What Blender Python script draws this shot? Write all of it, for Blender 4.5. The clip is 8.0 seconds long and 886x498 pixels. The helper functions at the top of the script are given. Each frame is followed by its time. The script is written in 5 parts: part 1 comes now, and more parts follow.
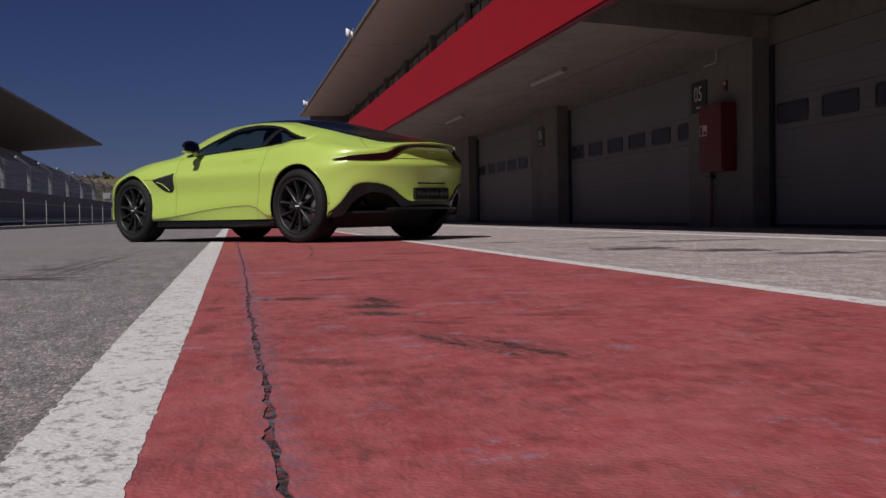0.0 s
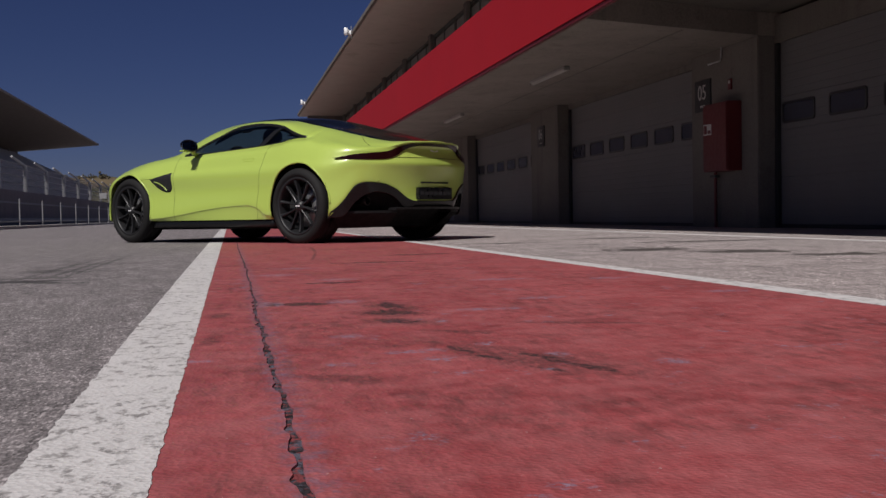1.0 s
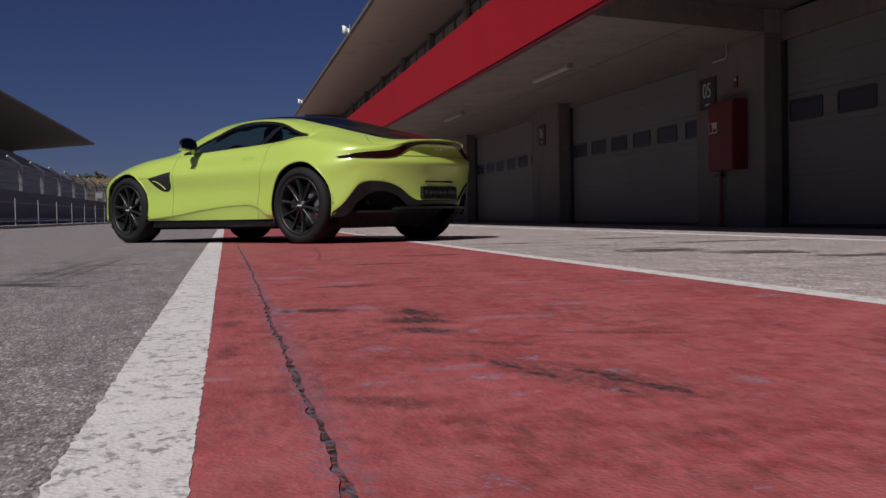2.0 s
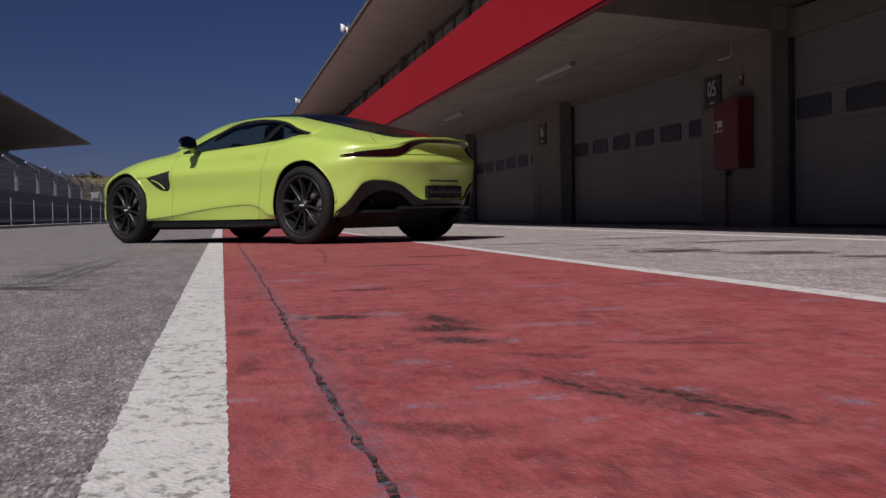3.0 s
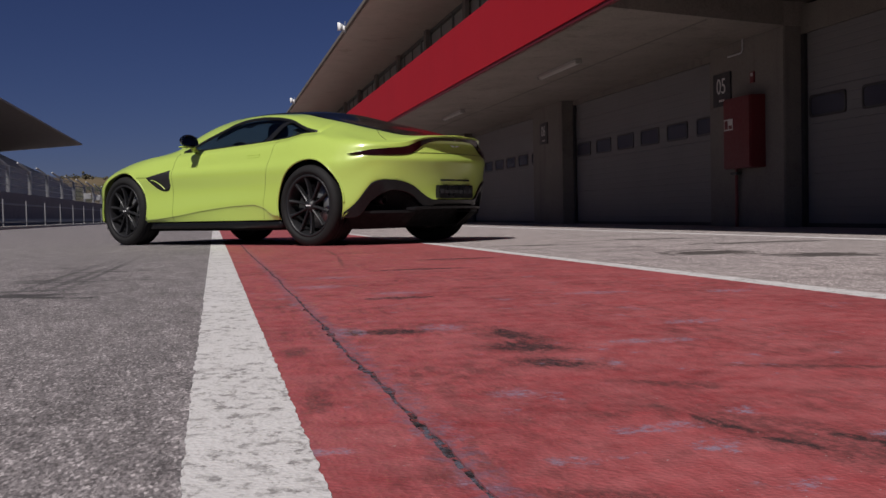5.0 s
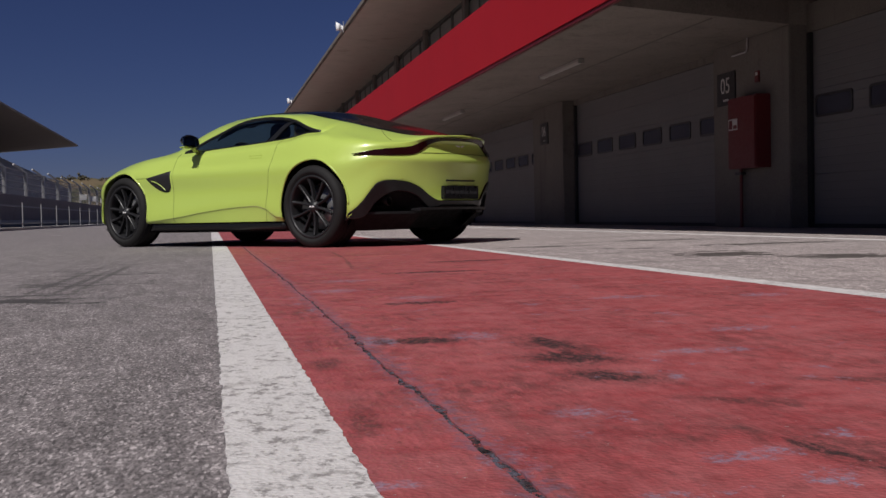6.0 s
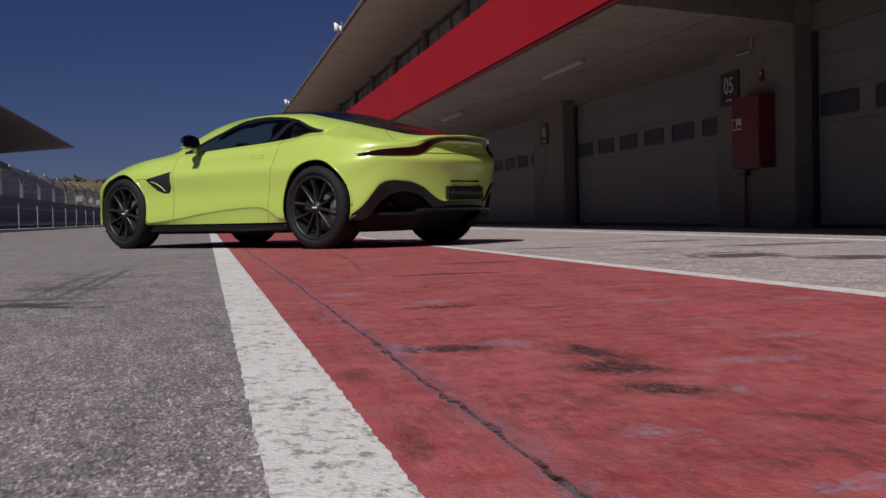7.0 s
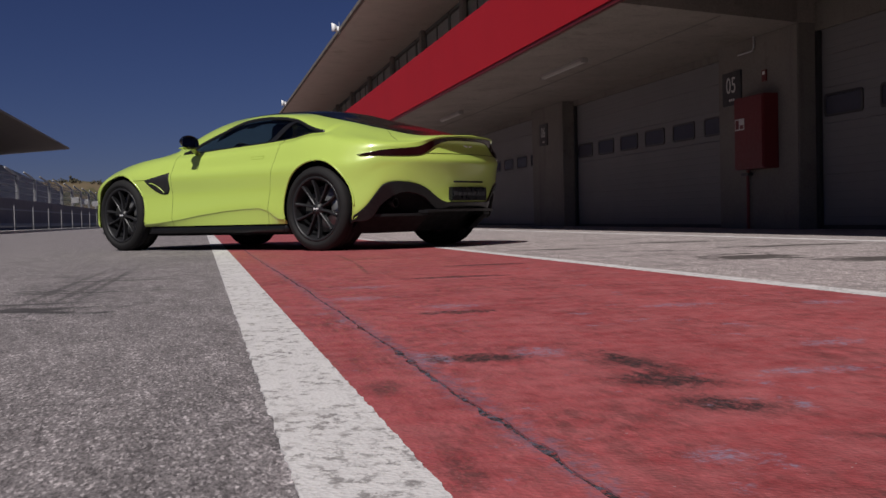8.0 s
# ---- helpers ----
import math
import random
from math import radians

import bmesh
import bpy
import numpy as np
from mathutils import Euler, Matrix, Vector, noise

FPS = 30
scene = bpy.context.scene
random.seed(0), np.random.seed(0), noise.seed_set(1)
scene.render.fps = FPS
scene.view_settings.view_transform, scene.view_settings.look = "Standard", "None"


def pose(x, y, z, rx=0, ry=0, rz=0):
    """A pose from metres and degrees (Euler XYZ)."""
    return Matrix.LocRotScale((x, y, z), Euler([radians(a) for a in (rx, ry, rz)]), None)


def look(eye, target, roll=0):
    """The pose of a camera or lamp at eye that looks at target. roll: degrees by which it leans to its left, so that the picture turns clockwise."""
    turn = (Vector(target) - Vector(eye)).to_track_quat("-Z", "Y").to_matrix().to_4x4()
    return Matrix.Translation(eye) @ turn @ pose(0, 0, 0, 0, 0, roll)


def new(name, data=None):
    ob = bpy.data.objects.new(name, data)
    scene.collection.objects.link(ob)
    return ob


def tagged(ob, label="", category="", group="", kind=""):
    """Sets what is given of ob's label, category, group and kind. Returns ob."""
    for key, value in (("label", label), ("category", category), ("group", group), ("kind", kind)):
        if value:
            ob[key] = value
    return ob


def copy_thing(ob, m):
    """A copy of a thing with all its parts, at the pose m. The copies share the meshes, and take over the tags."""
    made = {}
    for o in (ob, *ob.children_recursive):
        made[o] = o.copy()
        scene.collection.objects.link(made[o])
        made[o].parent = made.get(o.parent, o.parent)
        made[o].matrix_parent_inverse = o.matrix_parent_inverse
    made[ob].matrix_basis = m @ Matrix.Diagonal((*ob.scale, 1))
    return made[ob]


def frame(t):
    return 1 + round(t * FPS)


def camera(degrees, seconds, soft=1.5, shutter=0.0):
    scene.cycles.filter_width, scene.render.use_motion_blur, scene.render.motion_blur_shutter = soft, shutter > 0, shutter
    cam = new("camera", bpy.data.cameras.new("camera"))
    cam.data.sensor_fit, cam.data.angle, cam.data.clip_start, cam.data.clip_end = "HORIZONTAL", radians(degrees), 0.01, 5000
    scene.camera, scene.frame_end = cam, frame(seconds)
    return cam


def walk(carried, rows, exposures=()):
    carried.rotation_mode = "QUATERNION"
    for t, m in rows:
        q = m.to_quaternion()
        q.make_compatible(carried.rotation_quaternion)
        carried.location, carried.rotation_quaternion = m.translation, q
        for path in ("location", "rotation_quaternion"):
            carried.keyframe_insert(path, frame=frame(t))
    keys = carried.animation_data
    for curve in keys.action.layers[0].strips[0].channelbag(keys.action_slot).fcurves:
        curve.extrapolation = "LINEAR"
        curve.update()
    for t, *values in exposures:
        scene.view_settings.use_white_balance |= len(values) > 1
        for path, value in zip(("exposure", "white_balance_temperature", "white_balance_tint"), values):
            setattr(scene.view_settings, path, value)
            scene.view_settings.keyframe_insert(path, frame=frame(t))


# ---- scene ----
cam = camera(48, 8.0)
PATH = [
    (0, (0.102, 3.428, 0.251), (1.130, 8.318, 0.077), -1.03),
    (0.5, (0.092, 3.522, 0.252), (1.128, 8.411, 0.078), -1.03),
    (1, (0.078, 3.612, 0.252), (1.122, 8.499, 0.078), -1.04),
    (1.5, (0.059, 3.709, 0.254), (1.112, 8.594, 0.078), -1.05),
    (3, (-0.001, 3.990, 0.257), (1.079, 8.868, 0.078), -1.08),
    (3.5, (-0.024, 4.087, 0.259), (1.066, 8.964, 0.079), -1.10),
    (4, (-0.048, 4.180, 0.261), (1.051, 9.054, 0.080), -1.13),
    (4.5, (-0.073, 4.244, 0.261), (1.035, 9.116, 0.081), -1.16),
    (6, (-0.148, 4.446, 0.265), (0.987, 9.312, 0.090), -1.28),
    (6.5, (-0.170, 4.514, 0.266), (0.975, 9.378, 0.093), -1.31),
    (7, (-0.189, 4.575, 0.265), (0.964, 9.438, 0.095), -1.35),
    (7.5, (-0.207, 4.637, 0.266), (0.955, 9.497, 0.099), -1.39),
    (8, (-0.220, 4.697, 0.267), (0.952, 9.555, 0.102), -1.42),
]
walk(cam, [(t, look(eye, target, roll)) for t, eye, target, roll in PATH], exposures=[(0, -0.42), (1.5, -0.39), (3.5, -0.35), (8, -0.32)])

# ---- sky and sun ----
SUN = Vector((-0.57, -0.66, 1.0)).normalized()      # towards the sun
elev = math.asin(SUN.z)
azim = math.atan2(SUN.x, SUN.y)
world = bpy.data.worlds.new("sky")
scene.world = world
world.use_nodes = True
wn = world.node_tree.nodes
sky = wn.new("ShaderNodeTexSky")
sky.sky_type, sky.sun_disc = "NISHITA", False
sky.sun_elevation, sky.sun_rotation = elev, azim
sky.air_density, sky.dust_density, sky.ozone_density = 1.0, 0.0, 4.0
sky.altitude = 1600
wn["Background"].inputs[1].default_value = 0.05
deep = wn.new("ShaderNodeMix")          # a clear, dry sky, deeper than the model's
deep.data_type, deep.blend_type = "RGBA", "MULTIPLY"
deep.inputs[0].default_value = 1.0
deep.inputs[7].default_value = (0.365, 0.36, 0.585, 1)
world.node_tree.links.new(sky.outputs[0], deep.inputs[6])
world.node_tree.links.new(deep.outputs[2], wn["Background"].inputs[0])
sun = new("sun", bpy.data.lights.new("sun", "SUN"))
sun.data.energy, sun.data.angle, sun.data.color = 5.0, radians(0.53), (1.0, 0.955, 0.92)
sun.matrix_world = look((0, 0, 30), Vector((0, 0, 30)) - SUN)


# ---- materials ----
class Nodes:
    """Shortcuts for building a node material."""

    def __init__(self, name, rough=0.6, metal=0.0, specular=0.5):
        self.m = bpy.data.materials.new(name)
        self.m.use_nodes = True
        self.t = self.m.node_tree
        self.b = self.t.nodes["Principled BSDF"]
        self.b.inputs["Roughness"].default_value = rough
        self.b.inputs["Metallic"].default_value = metal
        self.b.inputs["Specular IOR Level"].default_value = specular
        self.pos = self.t.nodes.new("ShaderNodeNewGeometry").outputs["Position"]

    def put(self, socket, value):
        if isinstance(value, bpy.types.NodeSocket):
            self.t.links.new(value, socket)
        elif isinstance(value, tuple) and len(value) == 3 and socket.type == "RGBA":
            socket.default_value = (*value, 1)
        else:
            socket.default_value = value

    def local(self):
        self.pos = self.t.nodes.new("ShaderNodeTexCoord").outputs["Object"]
        return self

    def scaled(self, sx, sy, sz):
        n = self.t.nodes.new("ShaderNodeMapping")
        self.put(n.inputs["Vector"], self.pos)
        n.inputs["Scale"].default_value = (sx, sy, sz)
        return n.outputs[0]

    def noise(self, scale, detail=4.0, rough=0.55, vector=None, out="Fac"):
        n = self.t.nodes.new("ShaderNodeTexNoise")
        self.put(n.inputs["Vector"], vector or self.pos)
        self.put(n.inputs["Scale"], float(scale))
        self.put(n.inputs["Detail"], detail)
        self.put(n.inputs["Roughness"], rough)
        return n.outputs[out]

    def cells(self, scale, out="Color", vector=None, feature="F1"):
        n = self.t.nodes.new("ShaderNodeTexVoronoi")
        n.feature = feature
        self.put(n.inputs["Vector"], vector or self.pos)
        self.put(n.inputs["Scale"], float(scale))
        return n.outputs[out]

    def ramp(self, value, lo, hi, to_lo=0.0, to_hi=1.0):
        n = self.t.nodes.new("ShaderNodeMapRange")
        n.interpolation_type = "SMOOTHSTEP"
        for k, v in zip(("Value", "From Min", "From Max", "To Min", "To Max"), (value, lo, hi, to_lo, to_hi)):
            self.put(n.inputs[k], v)
        return n.outputs[0]

    def math(self, op, a, b=0.0):
        n = self.t.nodes.new("ShaderNodeMath")
        n.operation = op
        self.put(n.inputs[0], a)
        self.put(n.inputs[1], b)
        return n.outputs[0]

    def mix(self, fac, a, b, mode="MIX"):
        n = self.t.nodes.new("ShaderNodeMix")
        n.data_type, n.blend_type = "RGBA", mode
        self.put(n.inputs[0], fac)
        self.put(n.inputs[6], a)
        self.put(n.inputs[7], b)
        return n.outputs[2]

    def axis(self, k):
        n = self.t.nodes.new("ShaderNodeSeparateXYZ")
        self.put(n.inputs[0], self.pos)
        return n.outputs[k]

    def blot(self, x, y, rx, ry, ragged, soft=0.5):
        """1 inside a ragged patch round (x, y), 0 outside."""
        dx = self.math("DIVIDE", self.math("SUBTRACT", self.axis(0), x), rx)
        dy = self.math("DIVIDE", self.math("SUBTRACT", self.axis(1), y), ry)
        d = self.math("SQRT", self.math("ADD", self.math("MULTIPLY", dx, dx), self.math("MULTIPLY", dy, dy)))
        d = self.math("ADD", d, self.math("MULTIPLY", self.math("SUBTRACT", ragged, 0.5), 4.2))
        return self.ramp(d, 1.0 + soft, 1.0 - soft)

    def dash(self, x0, y0, x1, y1, w, ragged, soft=0.5):
        """1 inside a ragged streak of half width w from (x0, y0) to (x1, y1), 0 outside."""
        cx, cy, ux, uy = (x0 + x1) / 2, (y0 + y1) / 2, x1 - x0, y1 - y0
        ln = math.hypot(ux, uy)
        ux, uy = ux / ln, uy / ln
        dx, dy = self.math("SUBTRACT", self.axis(0), cx), self.math("SUBTRACT", self.axis(1), cy)
        along = self.math("ADD", self.math("MULTIPLY", dx, ux / (ln / 2)), self.math("MULTIPLY", dy, uy / (ln / 2)))
        across = self.math("ADD", self.math("MULTIPLY", dx, -uy / w), self.math("MULTIPLY", dy, ux / w))
        d = self.math("SQRT", self.math("ADD", self.math("MULTIPLY", along, along), self.math("MULTIPLY", across, across)))
        d = self.math("ADD", d, self.math("MULTIPLY", self.math("SUBTRACT", ragged, 0.5), 4.2))
        return self.ramp(d, 1.0 + soft, 1.0 - soft)

    def colour(self, c):
        self.put(self.b.inputs["Base Color"], c)
        return self

    def rough(self, r):
        self.put(self.b.inputs["Roughness"], r)
        return self

    def bump(self, height, distance, strength=1.0):
        n = self.t.nodes.new("ShaderNodeBump")
        self.put(n.inputs["Height"], height)
        n.inputs["Distance"].default_value = distance
        n.inputs["Strength"].default_value = strength
        old = self.b.inputs["Normal"]
        if old.is_linked:
            self.t.links.new(old.links[0].from_socket, n.inputs["Normal"])
        self.t.links.new(n.outputs[0], old)
        return self


def mat(name, colour, rough=0.6, metal=0.0, specular=0.5, vary=0.12, scale=6.0):
    """A plain material with a little variation of tone and gloss."""
    n = Nodes(name, rough, metal, specular)
    f = n.noise(scale, 5)
    dark = tuple(c * (1 - vary) for c in colour)
    light = tuple(min(1.0, c * (1 + vary)) for c in colour)
    n.colour(n.mix(f, dark, light))
    n.rough(n.ramp(n.noise(scale * 3.1, 3), 0.25, 0.75, max(0.02, rough * 0.85), min(1.0, rough * 1.15)))
    return n.m


def asphalt(name, dark, light, tint):
    n = Nodes(name, 0.85, 0, 0.25)
    along = n.scaled(1, 0.36, 1)      # laid and rolled along the lane
    stone = n.cells(265, vector=along)
    sep = n.t.nodes.new("ShaderNodeSeparateColor")
    n.put(sep.inputs[0], stone)
    mid = tuple(0.55 * a + 0.45 * b for a, b in zip(dark, light))
    grain = n.mix(n.ramp(sep.outputs[0], 0.05, 0.55), dark, mid)
    grain = n.mix(n.ramp(sep.outputs[1], 0.72, 0.95), grain, tuple(1.25 * v for v in light))
    fine = n.mix(n.ramp(n.noise(240, 3, 0.6, along), 0.34, 0.68), (0.62, 0.62, 0.62), (1.34, 1.34, 1.34))
    c = n.mix(1.0, grain, fine, "MULTIPLY")
    coarse = n.mix(n.ramp(n.noise(75, 3, 0.6, along), 0.34, 0.66), (0.82, 0.82, 0.82), (1.18, 1.18, 1.18))
    c = n.mix(1.0, c, coarse, "MULTIPLY")
    for size, k in ((26, 0.17), (9, 0.14)):
        patchy = n.mix(n.ramp(n.noise(size, 4, 0.65, along), 0.32, 0.68), (1 - k, 1 - k, 1 - k), (1 + k, 1 + k, 1 + k))
        c = n.mix(1.0, c, patchy, "MULTIPLY")
    big = n.mix(n.noise(0.7, 6, 0.6), (0.80, 0.80, 0.80), (1.16, 1.15, 1.14))
    c = n.mix(1.0, c, big, "MULTIPLY")
    lane = n.mix(n.noise(1.0, 5, 0.6, n.scaled(2.2, 0.25, 1)), (0.86, 0.86, 0.86), (1.1, 1.1, 1.1))
    c = n.mix(1.0, c, lane, "MULTIPLY")
    n.colour(n.mix(1.0, c, tint, "MULTIPLY"))
    n.bump(n.cells(185, "Distance", along), 0.0014, 0.38)
    n.bump(n.noise(30, 3), 0.003, 0.3)
    return n


n = asphalt("track_asphalt", (0.128, 0.118, 0.121), (0.305, 0.286, 0.288), (1.0, 0.97, 0.98))
# old rubber: a broad sweep of tyre marks
ang = n.t.nodes.new("ShaderNodeMapping")
n.put(ang.inputs["Vector"], n.pos)
ang.inputs["Location"].default_value = (0.0, 0.0, 0.0)
ang.inputs["Rotation"].default_value = (0, 0, radians(58))
ang.inputs["Scale"].default_value = (0.35, 14.0, 1)
streak = n.ramp(n.noise(1.0, 3, 0.6, ang.outputs[0]), 0.46, 0.62)
mask = n.math("MULTIPLY", streak, n.blot(-0.74, 9.20, 0.20, 1.1, n.noise(2.0, 3), 0.5))
line = n.blot(-0.95, 8.10, 0.35, 0.075, n.noise(7.0, 4), 0.5)
mask = n.math("MAXIMUM", mask, line)
rag = n.noise(9.0, 5, 0.7)
for x0, y0, x1, y1 in ((-0.84, 7.95, -0.77, 10.6), (-0.74, 7.95, -0.68, 10.2), (-0.66, 8.1, -0.62, 11.0), (-0.50, 12.1, -0.10, 12.4)):
    mask = n.math("MAXIMUM", mask, n.math("MULTIPLY", n.dash(x0, y0, x1, y1, 0.018, rag, 0.5), 0.7))
mask = n.math("MAXIMUM", mask, n.dash(-1.15, 8.22, -0.52, 7.88, 0.040, rag, 0.45))
base = n.b.inputs["Base Color"].links[0].from_socket
n.colour(n.mix(n.math("MULTIPLY", mask, 0.80), base, (0.03, 0.029, 0.03)))
M_ASPHALT = n.m

n = asphalt("apron_concrete", (0.25, 0.228, 0.222), (0.50, 0.460, 0.447), (0.96, 0.915, 0.925))
base = n.b.inputs["Base Color"].links[0].from_socket
wet = n.noise(1.0, 5, 0.62, n.scaled(0.9, 2.6, 1))
stain = n.math("MULTIPLY", n.math("MULTIPLY", n.ramp(wet, 0.54, 0.68), 0.55), n.ramp(n.noise(22, 5, 0.75), 0.34, 0.56))
for x, y, rx, ry in ((3.30, 8.35, 0.30, 0.14), (3.8, 10.9, 0.5, 0.12), (3.6, 12.3, 0.4, 0.14), (2.3, 11.6, 0.3, 0.10)):
    stain = n.math("MAXIMUM", stain, n.blot(x, y, rx, ry, n.noise(7.0, 4, 0.6), 0.45))
for x0, y0, x1, y1, w in ((2.42, 9.50, 2.95, 9.66, 0.26), (2.84, 9.12, 3.30, 8.86, 0.22), (2.66, 9.95, 3.02, 10.0, 0.06), (2.5, 10.9, 2.95, 10.6, 0.05)):
    stain = n.math("MAXIMUM", stain, n.dash(x0, y0, x1, y1, w, n.noise(1.0, 6, 0.7, n.scaled(9, 5, 1)), 0.25))
speck = n.ramp(n.noise(38, 5, 0.75), 0.56, 0.70)
base = n.mix(n.math("MULTIPLY", speck, 0.35), base, (0.10, 0.093, 0.09))
n.colour(n.mix(n.math("MULTIPLY", stain, 0.88), base, (0.05, 0.043, 0.040)))
M_APRON = n.m

n = Nodes("red_strip_paint", 0.62, 0, 0.35)
c = n.mix(n.ramp(n.noise(2.2, 7, 0.66), 0.26, 0.74), (0.245, 0.040, 0.045), (0.365, 0.075, 0.080))
c = n.mix(n.ramp(n.noise(14, 6, 0.7), 0.30, 0.72), c, n.mix(0.5, c, (0.43, 0.14, 0.145)))
c = n.mix(1.0, c, n.mix(n.ramp(n.noise(1.0, 7, 0.75, n.scaled(24, 8, 1)), 0.28, 0.72), (0.86, 0.87, 0.87), (1.08, 1.07, 1.07)), "MULTIPLY")
grime = n.math("MULTIPLY", n.ramp(n.noise(1.0, 8, 0.75, n.scaled(2.6, 2.4, 1)), 0.43, 0.63), n.ramp(n.noise(1.0, 6, 0.75, n.scaled(34, 10, 1)), 0.42, 0.60))
c = n.mix(n.math("MULTIPLY", grime, 0.62), c, (0.085, 0.034, 0.032))
speck = n.math("MULTIPLY", n.ramp(n.noise(1.0, 5, 0.75, n.scaled(46, 12, 1)), 0.53, 0.66), n.ramp(n.noise(3.1, 5, 0.7), 0.40, 0.60))
c = n.mix(n.math("MULTIPLY", speck, 0.48), c, (0.10, 0.040, 0.038))
rag = n.noise(1.0, 10, 0.80, n.scaled(24, 11, 1))
c = n.mix(1.0, c, n.mix(n.ramp(n.noise(1.0, 4, 0.65, n.scaled(75, 20, 1)), 0.32, 0.68), (0.88, 0.88, 0.88), (1.10, 1.10, 1.10)), "MULTIPLY")
c = n.mix(n.ramp(n.noise(4.5, 6, 0.65), 0.42, 0.70, 0.0, 0.45), c, (0.40, 0.125, 0.13))
fineg = n.ramp(n.noise(1.0, 6, 0.78, n.scaled(75, 40, 1)), 0.40, 0.56)
oil = None
for x, y, rx, ry in ((0.50, 6.34, 0.026, 0.10), (0.475, 6.13, 0.056, 0.062), (0.455, 5.92, 0.036, 0.050), (0.263, 6.46, 0.085, 0.046), (0.455, 7.33, 0.09, 0.046), (0.841, 8.855, 0.225, 0.056), (1.232, 9.78, 0.252, 0.056)):
    b = n.blot(x, y, rx, ry, rag, 0.30)
    oil = b if oil is None else n.math("MAXIMUM", oil, b)
haze = None
for x0, y0, x1, y1, w in ((0.465, 5.47, 0.60, 5.08, 0.052), (0.545, 5.42, 0.68, 5.02, 0.036), (0.39, 6.17, 0.55, 6.07, 0.085), (0.40, 5.99, 0.53, 5.83, 0.060), (0.48, 6.46, 0.53, 6.12, 0.055), (0.175, 5.17, 0.315, 5.08, 0.036), (0.030, 5.62, 0.045, 5.76, 0.020), (0.235, 6.48, 0.345, 6.42, 0.050), (0.030, 6.12, 0.060, 6.28, 0.024), (0.70, 5.80, 0.98, 5.66, 0.020), (0.72, 11.8, 0.66, 10.6, 0.014), (0.66, 10.6, 0.54, 9.4, 0.012), (0.50, 5.70, 0.60, 5.62, 0.030)):
    b = n.dash(x0, y0, x1, y1, w, rag, 0.55)
    haze = b if haze is None else n.math("MAXIMUM", haze, b)
c = n.mix(n.math("MULTIPLY", n.math("MULTIPLY", haze, n.math("ADD", n.math("MULTIPLY", fineg, 0.75), 0.25)), 0.66), c, (0.062, 0.032, 0.031))
for x0, y0, x1, y1, w in ((0.472, 5.445, 0.498, 5.33, 0.010), (0.498, 5.32, 0.525, 5.235, 0.011), (0.575, 5.31, 0.605, 5.245, 0.011), (0.600, 5.25, 0.618, 5.14, 0.012), (0.610, 5.17, 0.66, 5.06, 0.014), (0.565, 5.13, 0.590, 5.09, 0.011),
                          (0.435, 6.13, 0.535, 6.09, 0.040), (0.50, 6.40, 0.515, 6.24, 0.026), (0.43, 5.93, 0.50, 5.87, 0.024)):
    oil = n.math("MAXIMUM", oil, n.dash(x0, y0, x1, y1, w, rag, 0.45))
c = n.mix(n.math("MULTIPLY", n.math("MULTIPLY", oil, n.math("ADD", n.math("MULTIPLY", fineg, 0.60), 0.40)), 0.88), c, (0.026, 0.021, 0.022))
# older blue paint where the red has flaked off
flake = n.math("MULTIPLY", n.ramp(n.noise(1.0, 6, 0.7, n.scaled(6.0, 6.0, 1)), 0.585, 0.66), n.ramp(n.noise(60, 4, 0.7), 0.44, 0.56))
for x, y, rx, ry in ((0.635, 5.275, 0.020, 0.022), (0.786, 5.131, 0.024, 0.03), (0.385, 5.385, 0.035, 0.022), (0.435, 5.40, 0.02, 0.02), (0.172, 6.50, 0.020, 0.085), (0.205, 6.49, 0.016, 0.07), (0.958, 6.39, 0.060, 0.035), (0.777, 6.11, 0.05, 0.025), (0.694, 6.123, 0.04, 0.03),
                     (1.457, 7.12, 0.07, 0.05), (1.063, 7.236, 0.09, 0.046), (1.556, 6.39, 0.06, 0.04), (0.313, 5.66, 0.030, 0.03), (0.250, 5.27, 0.022, 0.018), (0.263, 7.93, 0.081, 0.074), (0.381, 8.45, 0.10, 0.06), (0.481, 7.52, 0.081, 0.056), (0.394, 6.496, 0.045, 0.056), (0.014, 5.39, 0.03, 0.016)):
    flake = n.math("MAXIMUM", flake, n.math("MULTIPLY", n.blot(x, y, rx, ry, n.noise(34, 7, 0.8), 0.5), n.ramp(n.noise(90, 5, 0.75), 0.34, 0.58)))
flake = n.math("MULTIPLY", flake, n.ramp(n.noise(42, 6, 0.8), 0.40, 0.56))
rub = n.math("MULTIPLY", n.dash(0.147, 1.5, 0.147, 14.0, 0.024, n.noise(30, 5, 0.7), 0.5), n.ramp(n.noise(48, 5, 0.75), 0.40, 0.58))
c = n.mix(n.math("MULTIPLY", rub, 0.55), c, (0.15, 0.115, 0.165))
c = n.mix(n.math("MULTIPLY", flake, 0.80), c, (0.24, 0.20, 0.275))
chip = n.ramp(n.noise(120, 3, 0.6), 0.71, 0.75)
c = n.mix(n.math("MULTIPLY", chip, 0.55), c, (0.55, 0.45, 0.45))
n.colour(c)
n.rough(n.ramp(n.noise(20, 4), 0.3, 0.7, 0.5, 0.75))
n.bump(n.cells(150, "Distance"), 0.0022, 0.55)
n.bump(n.noise(18, 5, 0.6), 0.004, 0.35)
M_RED = n.m

